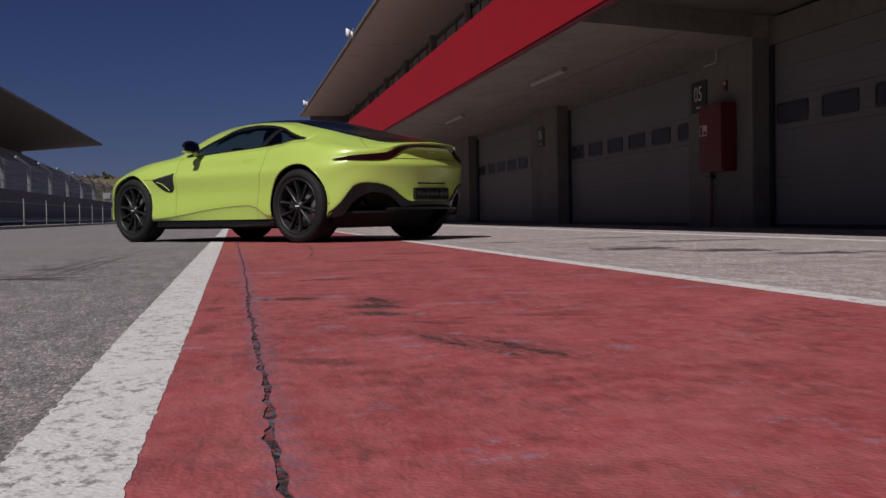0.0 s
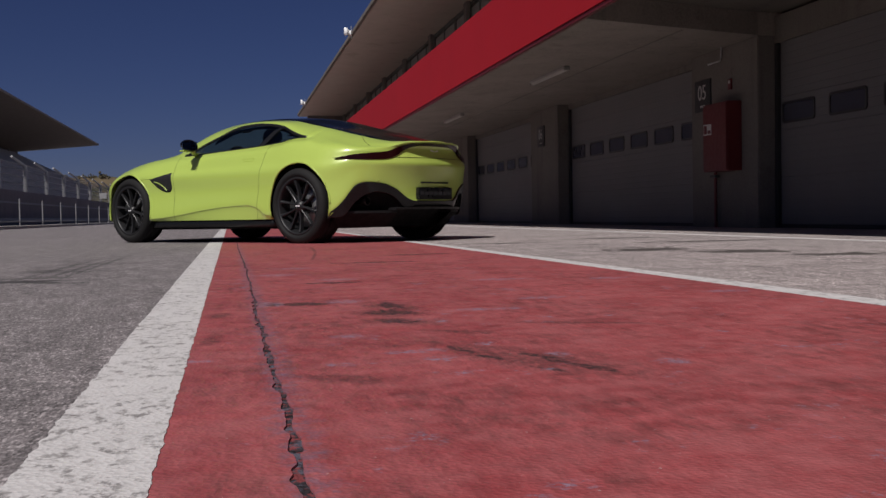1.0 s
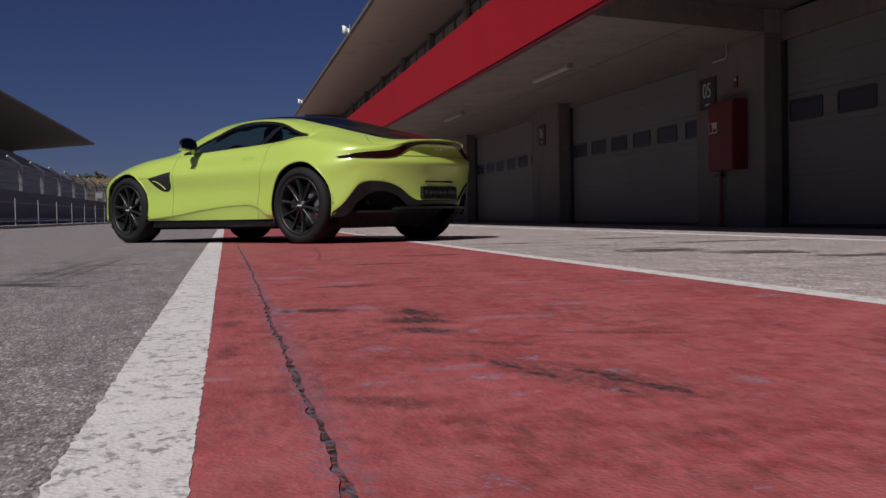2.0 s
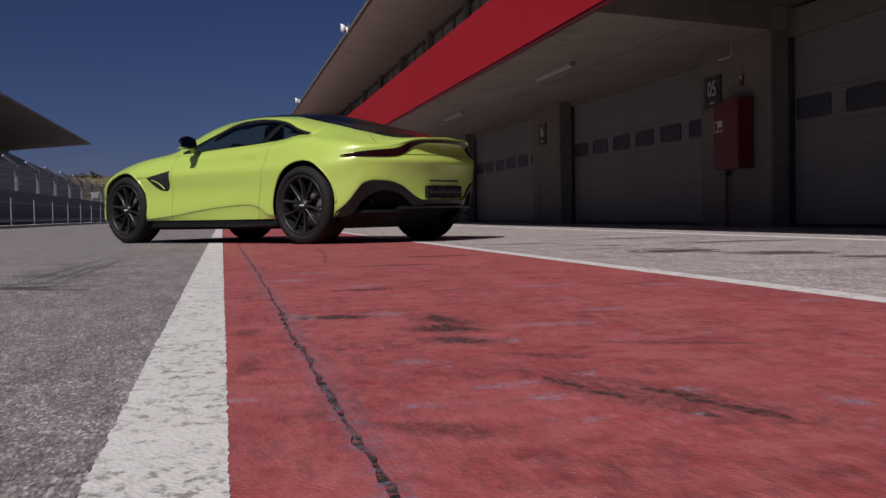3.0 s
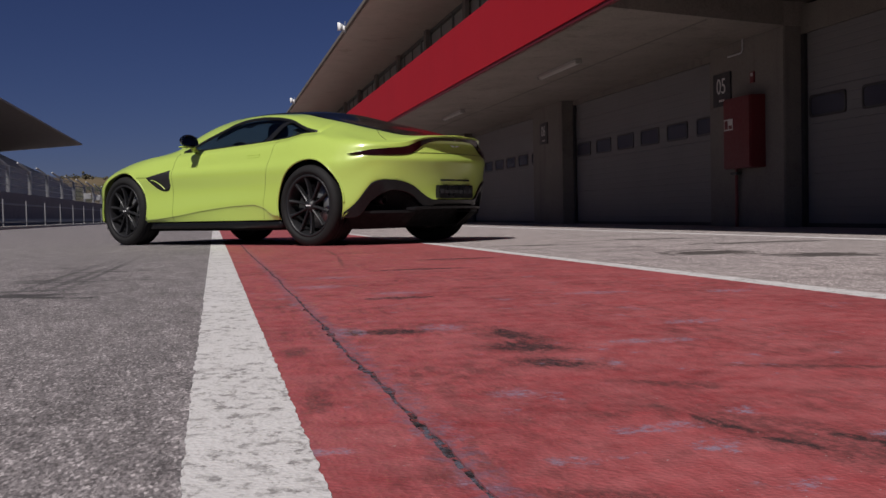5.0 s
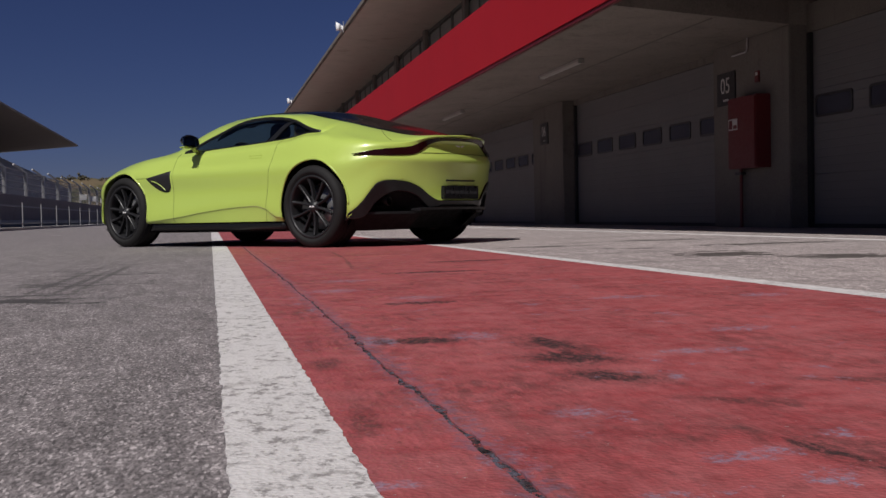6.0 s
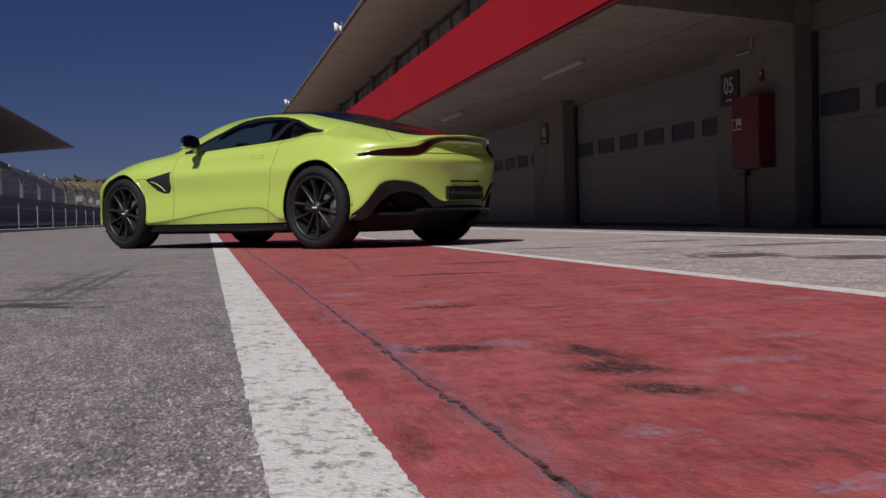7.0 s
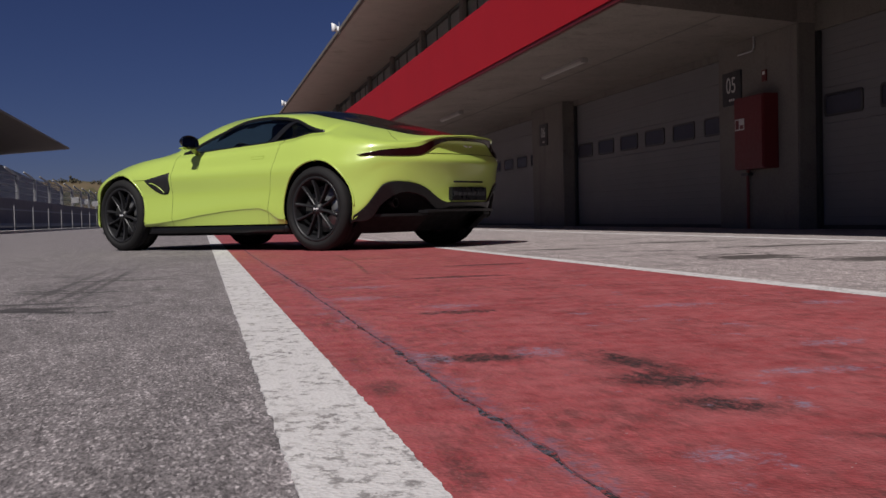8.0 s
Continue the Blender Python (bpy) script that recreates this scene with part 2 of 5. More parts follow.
n = Nodes("white_line_paint", 0.65, 0, 0.3)
c = n.mix(n.noise(9, 6, 0.6), (0.54, 0.52, 0.517), (0.68, 0.66, 0.655))
worn = n.math("MULTIPLY", n.ramp(n.noise(1.0, 6, 0.72, n.scaled(44, 30, 1)), 0.485, 0.60), n.ramp(n.noise(7, 6, 0.75), 0.40, 0.56))
c = n.mix(n.math("MULTIPLY", worn, 0.82), c, (0.17, 0.155, 0.152))
c = n.mix(n.math("MULTIPLY", n.ramp(n.noise(70, 5, 0.7), 0.58, 0.70), 0.40), c, (0.22, 0.205, 0.20))
c = n.mix(n.math("MULTIPLY", n.ramp(n.noise(1.0, 3, 0.5, n.scaled(3, 7.0, 1)), 0.66, 0.70), 0.35), c, (0.33, 0.31, 0.30))
n.colour(c)
n.bump(n.cells(140, "Distance"), 0.0022, 0.5)
n.bump(n.noise(40, 5, 0.6), 0.003, 0.4)
M_WHITE = n.m

n = Nodes("garage_line_paint", 0.65, 0, 0.3)
c = n.mix(n.noise(6, 6, 0.6), (0.68, 0.66, 0.655), (0.80, 0.78, 0.775))
c = n.mix(n.math("MULTIPLY", n.ramp(n.noise(5, 6, 0.75), 0.56, 0.70), 0.45), c, (0.34, 0.32, 0.31))
n.colour(c)
n.bump(n.cells(140, "Distance"), 0.0022, 0.5)
M_LINE = n.m

n = Nodes("crack_fill", 0.95, 0, 0.1)
c = n.mix(n.ramp(n.noise(75, 5, 0.75), 0.36, 0.62), (0.010, 0.009, 0.010), (0.060, 0.048, 0.054))
c = n.mix(n.math("MULTIPLY", n.ramp(n.noise(26, 5, 0.75), 0.46, 0.58), 0.75), c, (0.13, 0.125, 0.165))
c = n.mix(n.math("MULTIPLY", n.ramp(n.noise(48, 4, 0.7), 0.52, 0.58), 0.85), c, (0.25, 0.058, 0.062))
n.colour(c)
n.bump(n.noise(90, 4, 0.7), 0.006, 1.0)
M_CRACK = n.m


def concrete(name, lo, hi, streaks=0.5, board=0.0):
    n = Nodes(name, 0.88, 0, 0.25)
    c = n.mix(n.noise(1.3, 7, 0.62), lo, hi)
    run = n.ramp(n.noise(1.0, 6, 0.65, n.scaled(3.0, 3.0, 0.22)), 0.50, 0.75)
    c = n.mix(n.math("MULTIPLY", run, streaks), c, tuple(v * 0.50 for v in lo))
    spot = n.ramp(n.noise(0.9, 6, 0.7), 0.58, 0.72)
    c = n.mix(n.math("MULTIPLY", spot, 0.55), c, (lo[0] * 0.62, lo[1] * 0.55, lo[2] * 0.48))
    c = n.mix(n.math("MULTIPLY", n.ramp(n.noise(5.5, 7, 0.75), 0.56, 0.68), 0.35), c, tuple(v * 0.6 for v in lo))
    c = n.mix(n.ramp(n.noise(40, 4), 0.3, 0.7, 0.0, 0.25), c, tuple(min(1, v * 1.3) for v in hi))
    n.colour(c)
    n.bump(n.noise(28, 6, 0.65), 0.004, 0.5)
    n.bump(n.noise(3, 3), 0.01, 0.3)
    return n.m


M_CONC = concrete("pillar_concrete", (0.108, 0.097, 0.086), (0.186, 0.168, 0.151), 0.65)
M_SOFFIT = concrete("soffit_concrete", (0.130, 0.113, 0.100), (0.285, 0.252, 0.225), 0.45)
M_CANOPY = concrete("canopy_underside", (0.365, 0.335, 0.285), (0.51, 0.47, 0.41), 0.25)
M_KERB = concrete("kerb_concrete", (0.33, 0.31, 0.30), (0.45, 0.43, 0.41), 0.3)
M_BARRIER = concrete("dark_barrier", (0.15, 0.132, 0.14), (0.23, 0.205, 0.212), 0.4)

n = Nodes("fascia_red_metal", 0.55, 0, 0.25)
c = n.mix(n.noise(0.8, 5, 0.6), (0.315, 0.010, 0.016), (0.385, 0.013, 0.021))
c = n.mix(n.ramp(n.noise(1.0, 5, 0.6, n.scaled(2, 2, 0.3)), 0.55, 0.8, 0.0, 0.3), c, (0.25, 0.012, 0.018))
n.colour(c)
n.bump(n.noise(1.5, 3), 0.01, 0.15)
M_FASCIA = n.m

n = Nodes("garage_door_metal", 0.5, 0, 0.35)
c = n.mix(n.noise(1.2, 6, 0.6), (0.132, 0.127, 0.130), (0.176, 0.169, 0.172))
c = n.mix(n.math("MULTIPLY", n.ramp(n.noise(1.0, 6, 0.65, n.scaled(4, 4, 0.5)), 0.52, 0.78), 0.4), c, (0.14, 0.135, 0.135))
n.colour(c)
n.bump(n.noise(140, 2), 0.0015, 0.3)
M_DOOR = n.m

M_STEEL = mat("grey_steel", (0.40, 0.40, 0.41), 0.45, 0.6)
M_POST = mat("galvanised_post", (0.24, 0.24, 0.25), 0.6, 0.2)
M_CATCHPOST = mat("catch_fence_steel", (0.33, 0.33, 0.345), 0.55, 0.1)
M_DARKMETAL = mat("dark_metal", (0.028, 0.027, 0.028), 0.5)
M_DOORPANE = mat("door_pane", (0.060, 0.060, 0.078), 0.22, 0, 0.5)
M_GALLERYGLASS = mat("gallery_glass", (0.27, 0.265, 0.24), 0.5)
M_GALLERYFRAME = mat("gallery_frame", (0.11, 0.11, 0.10), 0.5)
M_SIGN = mat("sign_black", (0.022, 0.022, 0.024), 0.5)
M_SIGNTEXT = mat("sign_white", (0.50, 0.485, 0.47), 0.6)
M_CABINET = mat("cabinet_red", (0.115, 0.010, 0.013), 0.45)
M_LAMPBODY = mat("lamp_housing", (0.30, 0.285, 0.27), 0.5)
M_LAMPDIFF = mat("lamp_diffuser", (0.46, 0.445, 0.42), 0.35)
M_FLAG = mat("flag_cloth", (0.80, 0.80, 0.80), 0.9)
M_STANDROOF = concrete("stand_roof", (0.20, 0.168, 0.145), (0.42, 0.36, 0.315), 0.4)
M_SEATS = mat("stand_seats", (0.30, 0.30, 0.33), 0.7, 0, 0.3, 0.35, 0.8)
M_BOARD = mat("white_board", (0.75, 0.74, 0.72), 0.6)

n = Nodes("fence_mesh", 0.7)
n.colour((0.30, 0.30, 0.32))
tr = n.t.nodes.new("ShaderNodeBsdfTransparent")
mx = n.t.nodes.new("ShaderNodeMixShader")
mx.inputs[0].default_value = 0.34
out = n.t.nodes["Material Output"]
n.t.links.new(tr.outputs[0], mx.inputs[1])
n.t.links.new(n.b.outputs[0], mx.inputs[2])
n.t.links.new(mx.outputs[0], out.inputs[0])
M_FENCE = n.m

n = Nodes("dry_hillside", 0.95, 0, 0.1)
c = n.mix(n.noise(0.02, 6, 0.6), (0.10, 0.078, 0.05), (0.17, 0.13, 0.08))
n.colour(n.mix(n.ramp(n.noise(0.06, 6, 0.7), 0.48, 0.62), c, (0.06, 0.065, 0.03)))
M_HILL = n.m
n = Nodes("tree_leaves", 0.9, 0, 0.1)
n.colour(n.mix(n.noise(0.5, 4), (0.060, 0.056, 0.040), (0.105, 0.092, 0.062)))
M_LEAVES = n.m

# car paint and trim
n = Nodes("lime_paint", 0.38, 0.03, 0.5)
n.local()
n.colour(n.mix(n.ramp(n.noise(900, 2), 0.4, 0.6), (0.420, 0.550, 0.100), (0.464, 0.600, 0.119)))
n.b.inputs["Coat Weight"].default_value = 0.9
n.b.inputs["Coat Roughness"].default_value = 0.12
n.bump(n.noise(260, 2), 0.0004, 0.12)
M_BODY = n.m


def clear_glass(name, tint, gloss_low=0.04):
    m = bpy.data.materials.new(name)
    m.use_nodes = True
    t = m.node_tree
    t.nodes.remove(t.nodes["Principled BSDF"])
    see, gl, mx, fr, up = (t.nodes.new(k) for k in ("ShaderNodeBsdfTransparent", "ShaderNodeBsdfGlossy", "ShaderNodeMixShader", "ShaderNodeLayerWeight", "ShaderNodeMapRange"))
    see.inputs[0].default_value = (*tint, 1)
    gl.inputs["Roughness"].default_value = 0.02
    fr.inputs["Blend"].default_value = 0.25
    up.inputs["To Min"].default_value, up.inputs["To Max"].default_value = 0.02, 0.16
    t.links.new(fr.outputs["Facing"], up.inputs[0])
    t.links.new(up.outputs[0], mx.inputs[0])
    t.links.new(see.outputs[0], mx.inputs[1])
    t.links.new(gl.outputs[0], mx.inputs[2])
    t.links.new(mx.outputs[0], t.nodes["Material Output"].inputs[0])
    return m


M_GLASS = clear_glass("tinted_glass", (0.74, 0.77, 0.71))
M_FAINTGAP = mat("faint_shut_line", (0.33, 0.44, 0.06), 0.8)
M_REARGLASS = mat("rear_glass", (0.005, 0.005, 0.006), 0.14, 0, 0.018)
M_GAP = mat("shut_line", (0.07, 0.085, 0.018), 0.9)
M_SLOT = mat("slot_black", (0.010, 0.010, 0.010), 0.9)
M_GLOSSBLACK = mat("gloss_black", (0.006, 0.006, 0.008), 0.07)
M_ROOF = mat("roof_black", (0.005, 0.005, 0.006), 0.34, 0, 0.015)
M_TRIM = mat("trim_black", (0.009, 0.009, 0.010), 0.5, 0, 0.25)
M_SATINBLACK = mat("satin_black", (0.010, 0.010, 0.011), 0.35)
M_BLACKMESH = mat("vent_black", (0.012, 0.011, 0.012), 0.55)
M_UNDER = mat("underside_black", (0.0095, 0.0095, 0.010), 0.85, 0, 0.15)
M_RIM = mat("rim_satin_black", (0.015, 0.015, 0.0165), 0.42, 0, 0.35)
M_DISC = mat("brake_steel", (0.24, 0.24, 0.24), 0.42, 0.8)
M_CALIPER = mat("caliper_black", (0.03, 0.03, 0.03), 0.35)
M_CHROME = mat("chrome", (0.86, 0.86, 0.86), 0.30, 0.3)
M_TAILLIGHT = mat("smoked_light", (0.013, 0.0012, 0.002), 0.25, 0, 0.25)
M_PLATE = mat("plate_black", (0.008, 0.008, 0.009), 0.30)
M_PLATETEXT = mat("plate_grey", (0.034, 0.034, 0.038), 0.5)
M_EXHAUST = mat("exhaust_black", (0.022, 0.021, 0.022), 0.35, 0.5)
M_REDREFLECT = mat("reflector_red", (0.05, 0.003, 0.005), 0.25)
M_MIRROR = mat("mirror_silver", (0.8, 0.8, 0.8), 0.02, 1.0)
M_SEAT = mat("black_leather", (0.014, 0.014, 0.015), 0.5)
n = Nodes("tyre_rubber", 0.72, 0, 0.22)
n.local()
n.colour(n.mix(n.noise(20, 5, 0.6), (0.0085, 0.0082, 0.0085), (0.016, 0.0155, 0.0158)))
n.bump(n.noise(90, 3), 0.002, 0.3)
M_TYRE = n.m
n = Nodes("carbon_fibre", 0.45, 0, 0.12)
n.local()
n.colour(n.mix(n.ramp(n.cells(260), 0.3, 0.7), (0.004, 0.0042, 0.005), (0.010, 0.0102, 0.0115)))
n.b.inputs["Coat Weight"].default_value = 0.4
n.b.inputs["Coat Roughness"].default_value = 0.14
M_CARBON = n.m


# ---- mesh helpers ----
def finish(ob_name, bm, material, parent=None, label="", smooth=False):
    me = bpy.data.meshes.new(ob_name)
    bm.normal_update()
    bm.to_mesh(me)
    bm.free()
    if smooth:
        me.polygons.foreach_set("use_smooth", [True] * len(me.polygons))
    me.materials.append(material)
    ob = new(ob_name, me)
    if parent:
        ob.parent = parent
    return tagged(ob, label)


def part(name, bm, material, parent, label="", smooth=False):
    return finish(name, bm, material, parent, label, smooth)


def add_box(bm, lo, hi):
    lo, hi = Vector(lo), Vector(hi)
    r = bmesh.ops.create_cube(bm, size=1)
    for v in r["verts"]:
        v.co = Vector((lo[i] + (v.co[i] + 0.5) * (hi[i] - lo[i]) for i in range(3)))
    return r["verts"]


def box(lo, hi, bevel=0.0):
    bm = bmesh.new()
    add_box(bm, lo, hi)
    if bevel:
        bmesh.ops.bevel(bm, geom=bm.edges[:], offset=bevel, segments=2, affect="EDGES")
    return bm


def structure(name, bm, material, label, smooth=False):
    return tagged(finish(name, bm, material, None, label, smooth), kind="structure")


def thick(ob, t, offset=-1.0):
    m = ob.modifiers.new("thickness", "SOLIDIFY")
    m.thickness, m.offset = t, offset
    return ob


def tube(points, radius, sides=8, closed=False):
    bm = bmesh.new()
    n, rings = len(points), []
    pts = [Vector(p) for p in points]
    for i, p in enumerate(pts):
        a = pts[i - 1] if (i or closed) else pts[i]
        b = pts[(i + 1) % n] if (i < n - 1 or closed) else pts[i]
        d = (b - a).normalized()
        u = d.cross(Vector((0, 0, 1)) if abs(d.z) < 0.9 else Vector((1, 0, 0))).normalized()
        w = d.cross(u)
        rings.append([bm.verts.new(p + radius * (math.cos(t) * u + math.sin(t) * w)) for t in [2 * math.pi * k / sides for k in range(sides)]])
    for i in range(n if closed else n - 1):
        r, s = rings[i], rings[(i + 1) % n]
        for k in range(sides):
            bm.faces.new((r[k], r[(k + 1) % sides], s[(k + 1) % sides], s[k]))
    if not closed:
        bm.faces.new(rings[0][::-1])
        bm.faces.new(rings[-1])
    bmesh.ops.recalc_face_normals(bm, faces=bm.faces[:])
    return bm


# ---- ground ----
def grid_sheet(x0, x1, y0, y1, z):
    bm = bmesh.new()
    bm.faces.new([bm.verts.new(p) for p in ((x0, y0, z), (x1, y0, z), (x1, y1, z), (x0, y1, z))])
    return bm


structure("ground", grid_sheet(-1500, 1500, -300, 2600, 0.0), M_ASPHALT, "grey speckled asphalt of the pit lane")


def ragged(seed, y, amp, step=0.011):
    v = Vector((seed, y / step * 0.37, 0.0))
    return amp * (noise.noise(v) + 0.6 * noise.noise(v * 2.7) + 0.35 * noise.noise(Vector((seed, y * 0.9, 3.0))))


def lane_ys(near=3.9, mid=11.0, far=130.0):
    ys = list(np.arange(near, 7.2, 0.006)) + list(np.arange(7.2, mid, 0.02)) + list(np.arange(mid, 24, 0.25)) + list(np.arange(24, far, 6.0)) + [far]
    return [-40.0] + ys


def painted_strip(name, left, right, top, material, label):
    """A thin coat of paint between two uneven edges, given as functions of y."""
    bm = bmesh.new()
    rows = []
    for y in lane_ys():
        a, b = left(y), right(y)
        rows.append([bm.verts.new(p) for p in ((a, y, 0.0006), (a, y, top), (b, y, top), (b, y, 0.0006))])
    for p, q in zip(rows, rows[1:]):
        for k in range(3):
            bm.faces.new((p[k], p[k + 1], q[k + 1], q[k]))
    bmesh.ops.recalc_face_normals(bm, faces=bm.faces[:])
    return structure(name, bm, material, label)


def fade(y, k=1.0):
    return k if y < 12.5 else k * max(0.0, 1 - (y - 12.5) / 4)


def line_outer(y):
    return -0.137 + ragged(1.3, y, 0.0045 * fade(y))


def line_inner(y):
    return 0.0 + ragged(4.7, y, 0.0028 * fade(y))


def crack_mid(y):
    return 0.145 + 0.005 * math.sin(y * 0.9) + 0.008 * noise.noise(Vector((y * 1.7, 8.1, 0))) + ragged(9.4, y, 0.0034 * fade(y), 0.05)


def crack_half(y, seed):
    pits = noise.noise(Vector((seed, y / 0.085, 0.0))) + 0.45 * noise.noise(Vector((seed, y / 0.034, 4.0)))
    w = 0.0032 + 0.0100 * max(0.0, pits + 0.05) + 0.0012 * noise.noise(Vector((seed, y / 0.017, 7.0)))
    return max(0.0008, w) * max(0.02, fade(y)) if 3.0 < y < 15 else 0.0004


painted_strip("trim_white_line_1", line_outer, lambda y: line_inner(y) - 0.0006, 0.0042, M_WHITE, "worn white painted line beside the red strip")
painted_strip("trim_red_strip_1", line_inner, lambda y: crack_mid(y) - crack_half(y, 6.6), 0.0036, M_RED, "faded red painted strip, scuffed and stained")
painted_strip("trim_red_strip_2", lambda y: crack_mid(y) + crack_half(y, 21.3), lambda y: 1.673 + ragged(2.9, y, 0.004 * fade(y)), 0.0036, M_RED, "faded red painted strip, scuffed and stained")
painted_strip("trim_crack", lambda y: crack_mid(y) - 0.03, lambda y: crack_mid(y) + 0.03, 0.0012, M_CRACK, "dark crumbling joint in the red strip")
painted_strip("trim_white_line_2", lambda y: 1.6736 + ragged(2.9, y, 0.004 * fade(y)), lambda y: 1.772 + ragged(7.7, y, 0.005 * fade(y)), 0.0042, M_WHITE, "worn white painted line beside the red strip")
structure("pavement", box((1.70, -40, -0.2), (7.1, 130, 0.0022)), M_APRON, "pale stained concrete apron before the garages")
painted_strip("trim_white_line_3", lambda y: 4.640 + ragged(5.1, y, 0.004), lambda y: 4.715 + ragged(6.3, y, 0.004), 0.0040, M_LINE, "thin white line along the garages")

# ---- pit building ----
WALL, DOORS, CEIL = 6.717, 7.0, 2.46
PITCH, FIRST, PIER = 7.935, 15.25, 1.87          # a pillar stands at FIRST + k * PITCH and is PIER wide
# bays behind the camera are unseen, added to block sky light there
Y0, Y1 = FIRST - 6 * PITCH, 54.0
bays = range(-6, 6)
for k in bays:
    y = FIRST + k * PITCH
    if y > Y1 - 2:
        continue
    structure("wall_pillar_%d" % (k + 7), box((WALL, y, 0), (7.5, min(y + PIER, Y1), CEIL if k >= 0 else 2.75), 0.012), M_CONC, "grey board-marked concrete pillar between garage doors")
structure("wall_back", box((7.24, Y0, 0), (7.5, Y1, 2.70)), M_CONC, "concrete wall behind the garage doors")
structure("wall_lintel", box((DOORS - 0.05, Y0, 2.36), (7.24, Y1, 2.70)), M_CONC, "concrete lintel over the garage doors")
bm = bmesh.new()          # the soffit ends in a slanting step, nearer bays are higher
outline = ((4.02, 14.45), (WALL, 15.245), (7.5, 15.245), (7.5, Y1), (4.02, Y1))
foot, head = ([bm.verts.new((x, y, z)) for x, y in outline] for z in (CEIL, 2.75))
bm.faces.new(foot)
bm.faces.new(head)
for k in range(5):
    bm.faces.new((foot[k], foot[(k + 1) % 5], head[(k + 1) % 5], head[k]))
bmesh.ops.recalc_face_normals(bm, faces=bm.faces[:])
structure("ceiling", bm, M_SOFFIT, "stained concrete soffit over the apron")
structure("trim_soffit_seam", box((5.55, 15.0, CEIL - 0.006), (5.575, Y1, CEIL + 0.01)), M_CONC, "narrow joint along the soffit")
structure("trim_fascia", box((3.95, Y0, 2.452), (4.02, Y1, 3.405), 0.006), M_FASCIA, "deep red metal fascia along the balcony")
# lower lip in a darker red, which paints in the fascia's shadow line
structure("trim_fascia_shadow_lip", box((3.965, Y0, 2.405), (4.018, Y1, 2.451), 0.004), M_CABINET, "dark red lower lip of the fascia, coloured for its shadow line")
structure("floor_gallery", box((4.02, Y0, 2.75), (7.5, Y1, 2.85)), M_CONC, "concrete gallery floor")
structure("wall_gallery", box((5.87, Y0, 2.85), (6.4, Y1, 5.3)), M_CONC, "shaded upper gallery wall")
structure("trim_canopy_rim", box((3.54, Y0, 5.32), (3.61, Y1 + 0.3, 5.43), 0.01), M_CONC, "thin weathered rim of the canopy")
bm = bmesh.new()
rows = []
for y in (Y0, Y1 + 0.3):
    rows.append([bm.verts.new(p) for p in ((3.61, y, 5.30), (7.8, y, 5.30), (7.8, y, 5.75), (3.61, y, 5.42))])
for k in range(4):
    bm.faces.new((rows[0][k], rows[0][(k + 1) % 4], rows[1][(k + 1) % 4], rows[1][k]))
bm.faces.new(rows[0])
bm.faces.new(rows[1])
bmesh.ops.recalc_face_normals(bm, faces=bm.faces[:])
structure("ceiling_canopy", bm, M_CANOPY, "broad concrete canopy over the gallery")
structure("wall_gallery_end", box((4.02, Y1 - 0.25, 2.85), (7.5, Y1 + 0.1, 5.30)), M_CONC, "concrete wall closing the gallery's far end")
structure("wall_end", box((7.5, Y0, 0), (20, Y1, 5.25)), M_CONC, "rest of the pit building")


def gallery_column(y):
    ob = structure("gallery_column", box((5.69, y, 2.85), (5.80, y + 0.28, 5.30), 0.01), M_SOFFIT, "dark square concrete column of the gallery")
    return ob


yc = 26.75 - 8 * 4.36
while yc < Y1:
    gallery_column(yc)
    yc += 4.36


def gallery_window(k, y):
    w = structure("window_%d" % k, box((5.82, y, 3.0), (5.865, y + 0.06, 5.2)), M_GALLERYFRAME, "grey panelled glazing of the upper gallery")
    for i in range(3):
        a = y + 0.06 + i * 1.24
        part("pane", box((5.835, a, 3.05), (5.855, a + 1.18, 5.15)), M_GALLERYGLASS, w)
        part("mullion", box((5.81, a + 1.18, 3.0), (5.865, a + 1.24, 5.2)), M_GALLERYFRAME, w)
    part("window_frame", box((5.81, y, 5.2), (5.865, y + 3.78, 5.28)), M_GALLERYFRAME, w)


for k in range(12):
    gallery_window(k + 1, 9.2 + k * 3.87)


def soft_rect(y0, y1, z0, z1, r, x, steps=4):
    """Corner-rounded rectangle in the plane x, as a list of points."""
    pts = []
    for cy, cz, a0 in ((y1 - r, z1 - r, 0), (y0 + r, z1 - r, 90), (y0 + r, z0 + r, 180), (y1 - r, z0 + r, 270)):
        for s in range(steps + 1):
            a = radians(a0 + 90 * s / steps)
            pts.append((x, cy + r * math.cos(a), cz + r * math.sin(a)))
    return pts


def frame_ring(outer, inner, depth):
    bm = bmesh.new()
    a = [bm.verts.new(p) for p in outer]
    b = [bm.verts.new(p) for p in inner]
    n = len(a)
    for i in range(n):
        bm.faces.new((a[i], a[(i + 1) % n], b[(i + 1) % n], b[i]))
    r = bmesh.ops.extrude_face_region(bm, geom=bm.faces[:])
    for v in r["geom"]:
        if isinstance(v, bmesh.types.BMVert):
            v.co.x += depth
    bmesh.ops.recalc_face_normals(bm, faces=bm.faces[:])
    return bm


def slab_from(pts, depth):
    bm = bmesh.new()
    bm.faces.new([bm.verts.new(p) for p in pts])
    r = bmesh.ops.extrude_face_region(bm, geom=bm.faces[:])
    for v in r["geom"]:
        if isinstance(v, bmesh.types.BMVert):
            v.co.x += depth
    bmesh.ops.recalc_face_normals(bm, faces=bm.faces[:])
    return bm


